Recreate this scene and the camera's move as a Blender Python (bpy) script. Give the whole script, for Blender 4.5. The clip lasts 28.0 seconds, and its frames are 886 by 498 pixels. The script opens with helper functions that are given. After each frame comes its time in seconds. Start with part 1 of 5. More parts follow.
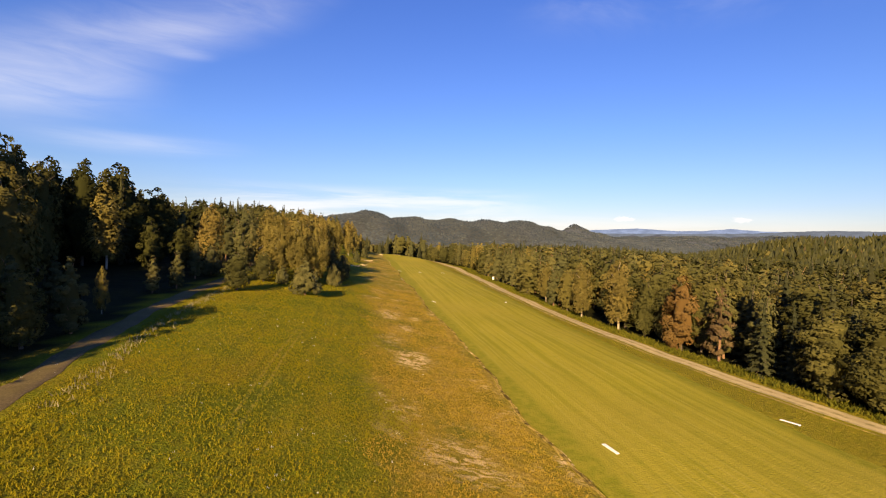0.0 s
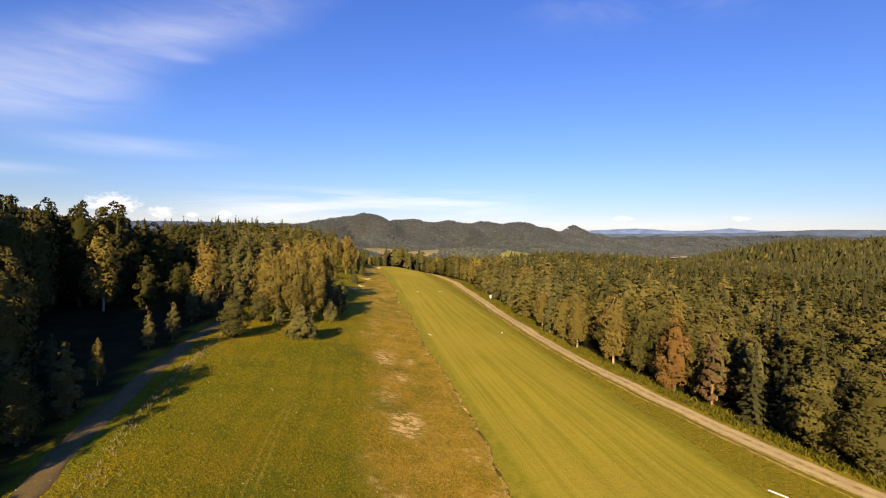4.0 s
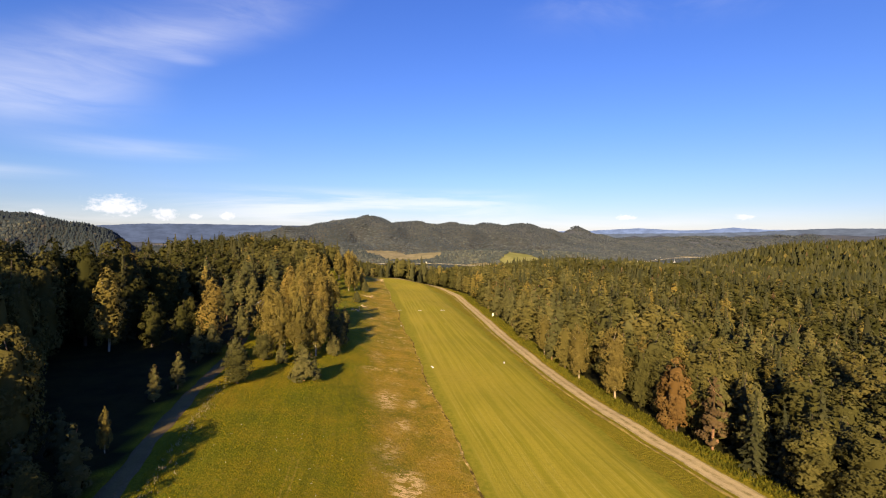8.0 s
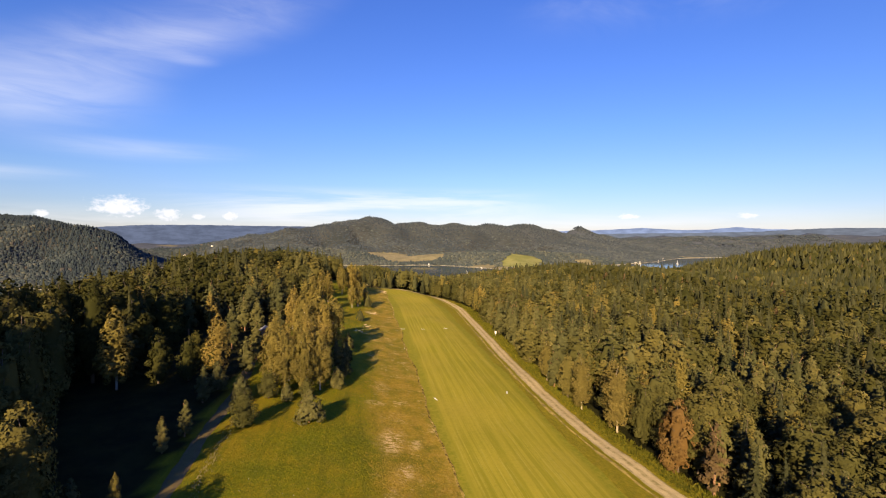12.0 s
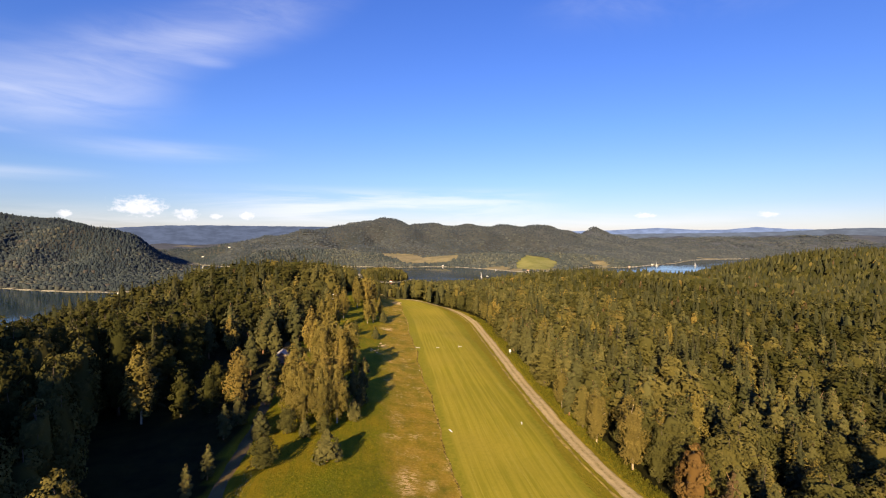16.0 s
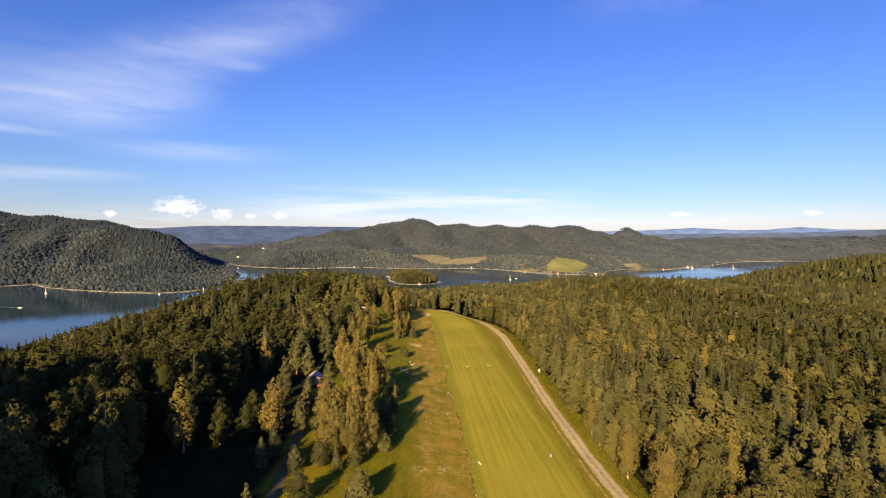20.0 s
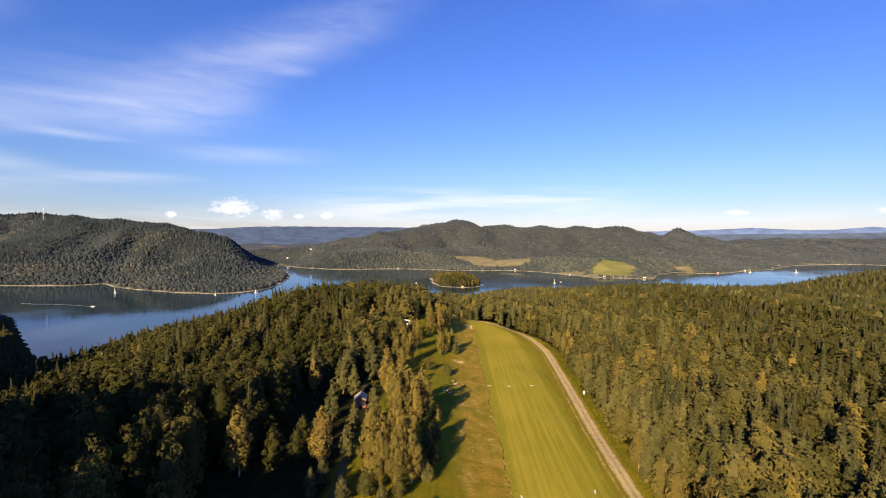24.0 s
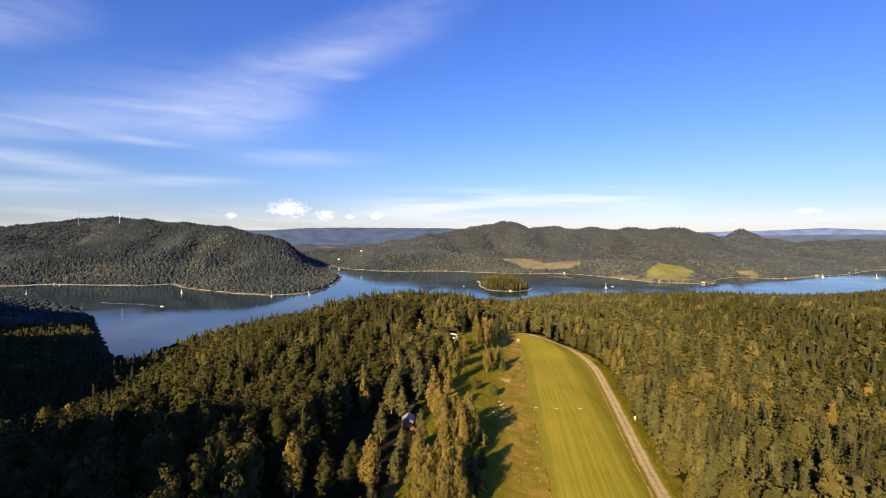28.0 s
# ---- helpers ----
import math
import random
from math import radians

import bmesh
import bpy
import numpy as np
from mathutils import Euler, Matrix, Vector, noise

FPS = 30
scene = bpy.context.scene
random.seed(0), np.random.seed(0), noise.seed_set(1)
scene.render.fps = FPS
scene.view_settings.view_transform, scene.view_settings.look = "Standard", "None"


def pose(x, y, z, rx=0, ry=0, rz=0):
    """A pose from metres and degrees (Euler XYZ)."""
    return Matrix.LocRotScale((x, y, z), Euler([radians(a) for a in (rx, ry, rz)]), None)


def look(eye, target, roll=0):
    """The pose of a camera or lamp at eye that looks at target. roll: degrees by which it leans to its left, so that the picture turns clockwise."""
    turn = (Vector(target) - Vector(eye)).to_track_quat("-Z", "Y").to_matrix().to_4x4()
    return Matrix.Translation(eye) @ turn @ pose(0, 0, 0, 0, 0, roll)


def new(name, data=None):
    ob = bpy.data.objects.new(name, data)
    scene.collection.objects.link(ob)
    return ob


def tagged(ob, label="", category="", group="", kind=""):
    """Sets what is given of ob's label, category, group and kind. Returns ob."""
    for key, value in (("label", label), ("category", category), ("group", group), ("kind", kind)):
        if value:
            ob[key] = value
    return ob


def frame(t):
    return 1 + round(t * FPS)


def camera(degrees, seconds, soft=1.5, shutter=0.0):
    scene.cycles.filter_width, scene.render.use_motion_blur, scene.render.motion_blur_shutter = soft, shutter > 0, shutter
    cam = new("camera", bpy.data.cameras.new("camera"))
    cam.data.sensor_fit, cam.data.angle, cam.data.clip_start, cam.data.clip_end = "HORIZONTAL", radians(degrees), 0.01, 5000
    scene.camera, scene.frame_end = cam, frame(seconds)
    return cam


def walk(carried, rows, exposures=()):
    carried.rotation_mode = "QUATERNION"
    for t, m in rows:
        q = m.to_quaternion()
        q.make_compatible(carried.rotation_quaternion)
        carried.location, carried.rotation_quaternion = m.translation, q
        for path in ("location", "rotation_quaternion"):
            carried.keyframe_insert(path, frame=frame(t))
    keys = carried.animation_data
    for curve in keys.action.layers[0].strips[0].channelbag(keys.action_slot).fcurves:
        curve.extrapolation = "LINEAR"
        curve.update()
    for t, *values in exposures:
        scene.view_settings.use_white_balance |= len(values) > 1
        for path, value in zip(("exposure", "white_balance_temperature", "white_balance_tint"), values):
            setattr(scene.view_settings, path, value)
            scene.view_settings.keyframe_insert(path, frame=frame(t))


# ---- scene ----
# seconds, eye, heading to the left, pitch, lean to the right
cam = camera(86.84, 28.0, soft=1.1)
ROWS = [
    (0.0, 0.00, 0.00, 15.20, -4.53, -1.97, -1.11),
    (1.0, 0.22, -0.09, 16.96, -4.20, -1.93, -0.99),
    (2.0, 0.40, -0.19, 18.72, -4.16, -1.91, -0.87),
    (3.0, 0.55, -0.28, 20.48, -4.41, -1.89, -0.76),
    (4.0, 0.66, -0.38, 22.25, -4.62, -1.87, -0.64),
    (5.0, 0.73, -0.47, 24.02, -4.52, -1.86, -0.54),
    (6.0, 0.78, -0.57, 25.80, -4.30, -1.85, -0.45),
    (7.0, 0.81, -0.68, 27.59, -4.24, -1.85, -0.36),
    (8.0, 0.81, -0.78, 29.39, -4.28, -1.85, -0.30),
    (9.0, 0.79, -0.89, 31.21, -4.34, -1.86, -0.24),
    (10.0, 0.76, -1.00, 33.04, -4.32, -1.87, -0.20),
    (11.0, 0.71, -1.12, 34.88, -4.17, -1.89, -0.17),
    (12.0, 0.65, -1.24, 36.74, -3.98, -1.91, -0.14),
    (13.0, 0.58, -1.37, 38.61, -3.82, -1.93, -0.12),
    (14.0, 0.51, -1.51, 40.49, -3.52, -1.95, -0.11),
    (15.0, 0.44, -1.65, 42.38, -2.95, -1.97, -0.11),
    (16.0, 0.37, -1.80, 44.28, -2.26, -2.00, -0.10),
    (17.0, 0.31, -1.95, 46.19, -1.62, -2.02, -0.10),
    (18.0, 0.25, -2.11, 48.10, -0.88, -2.04, -0.10),
    (19.0, 0.21, -2.29, 50.02, 0.09, -2.07, -0.10),
    (20.0, 0.18, -2.47, 51.94, 1.24, -2.09, -0.10),
    (21.0, 0.16, -2.66, 53.87, 2.46, -2.11, -0.09),
    (22.0, 0.17, -2.86, 55.81, 3.74, -2.13, -0.08),
    (23.0, 0.19, -3.07, 57.75, 5.08, -2.15, -0.07),
    (24.0, 0.25, -3.29, 59.70, 6.51, -2.16, -0.05),
    (25.0, 0.33, -3.53, 61.65, 8.05, -2.17, -0.03),
    (26.0, 0.45, -3.77, 63.62, 9.70, -2.17, -0.01),
    (27.0, 0.60, -4.03, 65.60, 11.33, -2.17, 0.02),
    (28.0, 0.79, -4.30, 67.59, 12.34, -2.16, 0.05),
]
walk(cam, [(t, pose(x, y, z) @ pose(0, 0, 0, 90 + pitch, 0, yaw) @ pose(0, 0, 0, 0, 0, -lean))
           for t, x, y, z, yaw, pitch, lean in ROWS], [(0.0, 1.22, 7250, 12), (4.0, 1.21, 6950, 12), (12.0, 1.20, 6700, 12), (28.0, 1.19, 6580, 12)])

# ---------------------------------------------------------------- light
SUN_BEARING, SUN_HEIGHT = 197.0, 24.0   # degrees clockwise from the y axis; above the horizon
world = bpy.data.worlds.new("sky")
scene.world = world
world.use_nodes = True


class Net:
    """Short hand for building a node tree."""

    def __init__(self, tree):
        self.tree = tree
        tree.nodes.clear()

    def add(self, kind, values=None):
        return self.fill(self.tree.nodes.new(kind), values)

    def fill(self, node, values):
        for key, value in (values or {}).items():
            if isinstance(value, bpy.types.NodeSocket):
                self.tree.links.new(value, node.inputs[key])
            elif node.inputs[key].type == "RGBA" and len(value) == 3:
                node.inputs[key].default_value = (*value, 1)
            else:
                node.inputs[key].default_value = value
        return node

    def maths(self, op, a, b=0.0, c=0.0, clamp=False):
        node = self.tree.nodes.new("ShaderNodeMath")
        node.operation, node.use_clamp = op, clamp
        return self.fill(node, {0: a, 1: b, 2: c}).outputs[0]

    def span(self, v, lo, hi, a=0.0, b=1.0):
        node = self.tree.nodes.new("ShaderNodeMapRange")
        node.interpolation_type = "SMOOTHSTEP"
        return self.fill(node, {0: v, 1: lo, 2: hi, 3: a, 4: b}).outputs[0]

    def noise(self, vec, scale, detail=3.0, rough=0.55, warp=0.0):
        return self.add("ShaderNodeTexNoise", {"Vector": vec, "Scale": scale, "Detail": detail, "Roughness": rough, "Distortion": warp}).outputs["Fac"]

    def mix(self, fac, a, b, blend="MIX"):
        n = self.tree.nodes.new("ShaderNodeMix")
        n.data_type, n.blend_type = "RGBA", blend
        self.fill(n, {0: fac})
        for key, value in ((6, a), (7, b)):
            if isinstance(value, bpy.types.NodeSocket):
                self.tree.links.new(value, n.inputs[key])
            else:
                n.inputs[key].default_value = (*value, 1) if len(value) == 3 else value
        return n.outputs[2]

    def ramp(self, fac, stops):
        n = self.add("ShaderNodeValToRGB", {0: fac})
        el = n.color_ramp.elements
        while len(el) < len(stops):
            el.new(0.5)
        for e, (p, c) in zip(el, stops):
            e.position, e.color = p, (*c, 1)
        return n.outputs[0]

    def attr(self, name):
        node = self.tree.nodes.new("ShaderNodeAttribute")
        node.attribute_name = name
        return node

    def stretched(self, vec, scale):
        return self.add("ShaderNodeMapping", {"Vector": vec, "Scale": scale}).outputs[0]


def build_sky():
    n = Net(world.node_tree)
    sky = n.add("ShaderNodeTexSky")
    sky.sky_type, sky.sun_disc = "NISHITA", False
    sky.sun_elevation, sky.sun_rotation = radians(SUN_HEIGHT), radians(SUN_BEARING)
    sky.altitude, sky.air_density, sky.dust_density, sky.ozone_density = 450.0, 1.0, 0.1, 4.0
    way = n.add("ShaderNodeTexCoord").outputs["Generated"]
    xyz = n.add("ShaderNodeSeparateXYZ", {0: way})
    X, Y, Z = xyz.outputs
    bearing = n.maths("MULTIPLY", n.maths("ARCTAN2", X, Y), 57.2958)
    height = n.maths("MULTIPLY", n.maths("ARCSINE", Z), 57.2958)
    flat = n.add("ShaderNodeCombineXYZ", {0: bearing, 1: height, 2: 0.0}).outputs[0]

    def veil(b0, b1, h0, h1, soft_b, soft_h):
        left = n.span(bearing, b0 - soft_b, b0 + soft_b)
        right = n.span(bearing, b1 - soft_b, b1 + soft_b, 1.0, 0.0)
        low = n.span(height, h0 - soft_h, h0 + soft_h)
        high = n.span(height, h1 - soft_h, h1 + soft_h, 1.0, 0.0)
        return n.maths("MULTIPLY", n.maths("MULTIPLY", left, right), n.maths("MULTIPLY", low, high))

    def streaks(sx, sy, turn, lo, hi, seed, detail=5.0):
        vec = n.add("ShaderNodeMapping", {"Vector": flat, "Location": (seed, seed * 1.7, 0), "Rotation": (0, 0, radians(turn)), "Scale": (sx, sy, 1)}).outputs[0]
        return n.span(n.noise(vec, 1.0, detail, 0.6, 0.6), lo, hi)

    clouds = [
        (veil(-22, 12, 1.0, 4.6, 9, 1.2), streaks(0.05, 0.45, 3, 0.35, 0.62, 21.0), 0.62),
        (veil(-60, 45, -1.0, 2.2, 14, 1.2), streaks(0.06, 0.5, 0, 0.34, 0.7, 31.0), 0.35),
        (veil(18, 60, 24, 34, 9, 4), streaks(0.05, 0.12, 12, 0.42, 0.8, 45.0), 0.30),
    ]
    cover = 0.0
    for mask, grain, most in clouds:
        cover = n.maths("MAXIMUM", cover, n.maths("MULTIPLY", n.maths("MULTIPLY", mask, grain), most))
    # thin sheets of cirrus: bearing, height, half length, half width, slope, density
    wisps, fibres = streaks(0.09, 0.42, 20, 0.22, 0.8, 3.0, 6.0), streaks(0.05, 0.6, 3, 0.25, 0.7, 11.0, 4.0)
    for b, h, wide, tall, slope, most, grain in (
            (-37.5, 12.6, 9.5, 3.4, 0.08, 0.34, wisps), (-33, 15.8, 9, 4.4, 0.42, 0.24, wisps), (-27, 19.3, 11, 3.2, 0.36, 0.24, wisps), (-25, 19.9, 5, 1.0, 0.22, 0.22, fibres), (-17.5, 23.5, 9, 3.4, 0.36, 0.2, wisps), (-42, 13.5, 12, 4.0, 0.12, 0.16, fibres),
            (-48, 11.7, 8, 1.4, 0.06, 0.36, wisps), (-24.4, 17.9, 2.6, 0.6, 0.0, 0.26, fibres), (-29, 8.5, 9, 1.1, 0.02, 0.30, fibres), (-41.5, 5.3, 7, 0.7, 0.03, 0.36, fibres),
            (-54, 9.4, 8, 1.3, 0.08, 0.42, fibres), (-45, 9.2, 4.5, 0.4, -0.03, 0.38, fibres), (-57, 6.7, 8, 1.0, 0.0, 0.45, fibres), (-50, 6.0, 4.5, 0.7, 0.0, 0.32, fibres),
            (-53, 4.0, 11, 1.1, 0.0, 0.38, fibres), (-57, 18, 8, 2.4, 0.2, 0.38, wisps), (-80, 14, 20, 4.0, 0.1, 0.35, wisps)):
        db = n.maths("SUBTRACT", bearing, b)
        dh = n.maths("DIVIDE", n.maths("SUBTRACT", n.maths("SUBTRACT", height, h), n.maths("MULTIPLY", db, slope)), tall)
        db = n.maths("DIVIDE", db, wide)
        far = n.maths("SQRT", n.maths("ADD", n.maths("MULTIPLY", db, db), n.maths("MULTIPLY", dh, dh)))
        sheet = n.maths("MULTIPLY", n.span(far, 0.0, 1.5, most * 0.8, 0.0), n.maths("ADD", n.maths("MULTIPLY", grain, 0.72), 0.28))
        cover = n.maths("SUBTRACT", n.maths("ADD", cover, sheet), n.maths("MULTIPLY", cover, sheet))
    # small heaps of cumulus low over the hills
    for b, h, wide, tall in ((-30.6, 2.6, 2.9, 1.3), (-26.4, 1.9, 1.6, 0.8), (-23.6, 1.75, 0.8, 0.45), (-20.4, 1.9, 1.2, 0.7), (-36.6, 1.8, 0.8, 0.5), (25.6, 2.0, 1.4, 0.4), (37.0, 1.9, 1.2, 0.4)):
        lump = n.noise(n.stretched(flat, (1.1, 1.5, 1)), 1.3, 4.0, 0.6)
        db = n.maths("DIVIDE", n.maths("SUBTRACT", bearing, b), wide)
        dh = n.maths("DIVIDE", n.maths("SUBTRACT", height, h), tall)
        far = n.maths("SQRT", n.maths("ADD", n.maths("MULTIPLY", db, db), n.maths("MULTIPLY", dh, dh)))
        edge = n.maths("SUBTRACT", n.maths("ADD", n.maths("SUBTRACT", 1.0, far), n.maths("MULTIPLY", lump, 1.9)), 0.95)
        cover = n.maths("MAXIMUM", cover, n.span(edge, 0.0, 0.75, 0.0, 0.85))
    clear = n.mix(1.0, sky.outputs[0], n.ramp(n.span(height, -2.0, 34.0), ((0, (0.78, 0.74, 0.92)), (0.14, (0.77, 0.84, 1.11)), (0.34, (0.70, 0.88, 1.36)), (1, (0.59, 0.86, 1.62)))), "MULTIPLY")
    colour = n.mix(cover, clear, (8.6, 8.7, 9.2))
    back = n.add("ShaderNodeBackground", {"Color": colour, "Strength": 0.055})
    n.tree.links.new(back.outputs[0], n.add("ShaderNodeOutputWorld").inputs[0])


build_sky()
sun_data = bpy.data.lights.new("sun", "SUN")
sun_data.energy, sun_data.angle, sun_data.color = 5.0, radians(0.5), (1.0, 0.75, 0.38)
sun = new("sun", sun_data)
a, e = radians(SUN_BEARING), radians(SUN_HEIGHT)
sun.matrix_basis = look((math.sin(a) * math.cos(e) * 900, math.cos(a) * math.cos(e) * 900, math.sin(e) * 900), (0, 0, 0))

# ---------------------------------------------------------------- materials


def material(name):
    m = bpy.data.materials.new(name)
    m.use_nodes = True
    return m, Net(m.node_tree)


def finish(n, colour, rough=0.9, bump=None, strength=0.4, distance=0.1, gloss=0.04, **more):
    values = {"Base Color": colour, "Roughness": rough, "Specular IOR Level": gloss, **more}
    if bump is not None:
        values["Normal"] = n.add("ShaderNodeBump", {"Height": bump, "Strength": strength, "Distance": distance}).outputs[0]
    b = n.add("ShaderNodeBsdfPrincipled", values)
    n.tree.links.new(b.outputs[0], n.add("ShaderNodeOutputMaterial").inputs[0])


def plain(name, colour, rough=0.7, grain=0.25, scale=3.0, metallic=0.0):
    m, n = material(name)
    p = n.add("ShaderNodeTexCoord").outputs["Object"]
    f = n.noise(p, scale, 4.0)
    g = n.noise(p, scale * 9, 2.0)
    c = n.mix(n.span(f, 0.3, 0.7), [v * (1 - grain) for v in colour], [min(1, v * (1 + grain)) for v in colour])
    c = n.mix(n.maths("MULTIPLY", g, grain), c, [v * 0.5 for v in colour])
    finish(n, c, rough, g, 0.2, 0.02, gloss=0.3, Metallic=metallic)
    return m


def foliage(name, stops, glow=0.16, depth=0.3):
    """Leaves: each tree, each bough and each spray takes its own tone."""
    m, n = material(name)
    tone = n.attr("tone").outputs["Fac"]
    whole = n.maths("FRACT", n.maths("ADD", tone, n.add("ShaderNodeObjectInfo").outputs["Random"]))
    leaf = n.add("ShaderNodeNewGeometry").outputs["Random Per Island"]
    bough = n.attr("clump").outputs["Fac"]
    c = n.ramp(n.maths("ADD", n.maths("MULTIPLY", whole, 0.74), n.maths("ADD", n.maths("MULTIPLY", bough, 0.16), n.maths("MULTIPLY", leaf, 0.1))), stops)
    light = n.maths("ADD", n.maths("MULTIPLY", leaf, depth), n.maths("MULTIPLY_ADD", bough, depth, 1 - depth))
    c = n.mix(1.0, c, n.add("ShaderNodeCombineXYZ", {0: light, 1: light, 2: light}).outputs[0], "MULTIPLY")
    b = n.add("ShaderNodeBsdfDiffuse", {"Color": c, "Roughness": 0.6})
    t = n.add("ShaderNodeBsdfTranslucent", {"Color": c})
    mixed = n.add("ShaderNodeMixShader", {0: glow, 1: b.outputs[0], 2: t.outputs[0]})
    n.tree.links.new(mixed.outputs[0], n.add("ShaderNodeOutputMaterial").inputs[0])
    return m


LEAF = {
    "birch": foliage("birch_leaves", ((0, (0.123, 0.104, 0.0313)), (0.5, (0.163, 0.13, 0.0377)), (1, (0.204, 0.148, 0.0423)))),
    "broadleaf": foliage("broad_leaves", ((0, (0.052, 0.053, 0.0195)), (0.6, (0.083, 0.077, 0.026)), (0.9, (0.115, 0.097, 0.031)), (0.96, (0.130, 0.098, 0.031)), (1, (0.140, 0.094, 0.030))), 0.12),
    "spruce": foliage("spruce_needles", ((0, (0.0317, 0.0364, 0.02)), (1, (0.0674, 0.0645, 0.0284))), 0.06),
    "pine": foliage("pine_needles", ((0, (0.0528, 0.057, 0.0272)), (0.8, (0.103, 0.095, 0.0365)), (1, (0.140, 0.114, 0.0395))), 0.08),
    "linden": foliage("dark_leaves", ((0, (0.033, 0.036, 0.0129)), (0.6, (0.0506, 0.05, 0.0166)), (1, (0.0748, 0.066, 0.0202)))),
    "ash": foliage("golden_leaves", ((0, (0.105, 0.0898, 0.0292)), (0.5, (0.140, 0.110, 0.0349)), (1, (0.175, 0.122, 0.0384)))),
    "copper": foliage("copper_leaves", ((0, (0.0935, 0.058, 0.0258)), (0.6, (0.127, 0.07, 0.0276)), (1, (0.138, 0.088, 0.0313)))),
    "larch": foliage("dry_needles", ((0, (0.082, 0.056, 0.031)), (1, (0.115, 0.080, 0.041))), 0.12),
}
# haze over the far woods is mixed into these greyer, bluer leaf colours
FAR_HAZE_LEAF, HAZY_LEAF = ({kind: foliage(word + kind, stops, 0.1, 0.25) for kind, stops in sets} for word, sets in (
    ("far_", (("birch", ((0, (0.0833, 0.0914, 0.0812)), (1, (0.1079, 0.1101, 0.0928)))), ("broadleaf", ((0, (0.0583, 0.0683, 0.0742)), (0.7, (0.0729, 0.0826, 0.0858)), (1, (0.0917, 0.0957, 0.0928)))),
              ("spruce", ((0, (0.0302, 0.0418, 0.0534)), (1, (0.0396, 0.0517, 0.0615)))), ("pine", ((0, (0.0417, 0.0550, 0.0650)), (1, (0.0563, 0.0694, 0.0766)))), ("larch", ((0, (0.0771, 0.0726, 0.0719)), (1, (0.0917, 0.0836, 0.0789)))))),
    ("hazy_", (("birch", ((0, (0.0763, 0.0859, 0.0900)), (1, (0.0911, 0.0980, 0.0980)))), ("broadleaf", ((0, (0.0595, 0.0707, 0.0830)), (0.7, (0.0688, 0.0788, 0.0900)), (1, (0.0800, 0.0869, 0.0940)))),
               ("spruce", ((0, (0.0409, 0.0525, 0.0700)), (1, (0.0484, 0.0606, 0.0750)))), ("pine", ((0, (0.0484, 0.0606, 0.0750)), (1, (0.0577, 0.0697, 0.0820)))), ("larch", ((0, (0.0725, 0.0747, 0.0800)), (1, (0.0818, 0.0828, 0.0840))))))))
BARK_WHITE = plain("birch_bark", (0.40, 0.37, 0.31), 0.8, 0.4, 6.0)
BARK_PALE = plain("pale_bark", (0.42, 0.34, 0.25), 0.9, 0.35, 5.0)
BARK_DARK = plain("dark_bark", (0.11, 0.085, 0.065), 0.95, 0.4, 5.0)
BARK_RED = plain("pine_bark", (0.26, 0.15, 0.09), 0.95, 0.4, 5.0)

# ---------------------------------------------------------------- lie of the land
LAKE = -66.6


def smooth(v, lo, hi):
    s = np.clip((v - lo) / (hi - lo), 0, 1)
    return s * s * (3 - 2 * s)


def curve(v, xs, ys, soft=6.0):
    """Interpolates and rounds off the corners."""
    return sum(np.interp(v + k * soft, xs, ys) for k in (-1, -0.5, 0, 0.5, 1)) / 5


def strip_edge(y):
    """The airstrip's western edge."""
    return 14.05 - 0.0985 * y + 0.35 * np.sin(y * 0.115 + 0.6) + 0.2 * np.sin(y * 0.27) - np.where(y > 270, 0.004 * np.clip(y - 270, 0, 80) ** 2, 0)


ROAD = [(128, -60), (90, -14), (69, 10), (58, 24), (52, 33), (48.7, 40), (44.7, 50), (41.3, 62), (39.2, 70), (36.9, 80), (35.1, 90), (33.3, 106), (31.9, 125), (30.4, 155), (28.9, 200), (26.6, 242),
        (21.5, 266), (9, 287), (-4, 298), (-18, 309), (-44, 325), (-80, 330)]
TRACK = [(-13, -30), (-18.5, 8), (-21.6, 24), (-22.8, 30), (-24.8, 37.5), (-26.6, 46.5), (-28.0, 54), (-29.0, 60.5), (-30.5, 70), (-31.2, 77), (-32.8, 90), (-35.5, 106), (-39, 120), (-44, 150), (-47, 200), (-49, 240), (-44, 268)]

# the lake's outline, clockwise from its western end
SHORE = [(-1700, 760), (-1310, 884), (-1225, 940), (-978, 967), (-939, 1013), (-818, 942), (-686, 897), (-562, 880), (-500, 950), (-540, 1150),
         (-620, 1334), (-720, 1480), (-829, 1707), (-740, 1600), (-625, 1528), (-488, 1490), (-337, 1536), (-114, 1499), (62, 1512), (164, 1443),
         (272, 1323), (415, 1299), (450, 1390), (539, 1500), (644, 1477), (773, 1571), (915, 1674), (1033, 1803), (1148, 1896), (1390, 1960),
         (1420, 1850), (1150, 1600), (850, 1300), (640, 1140), (440, 1060), (220, 1020), (60, 985), (-30, 900), (-90, 800), (-200, 760),
         (-330, 690), (-405, 570), (-410, 455), (-404, 385), (-440, 392), (-590, 508), (-730, 612), (-909, 690), (-1154, 720), (-1700, 600)]


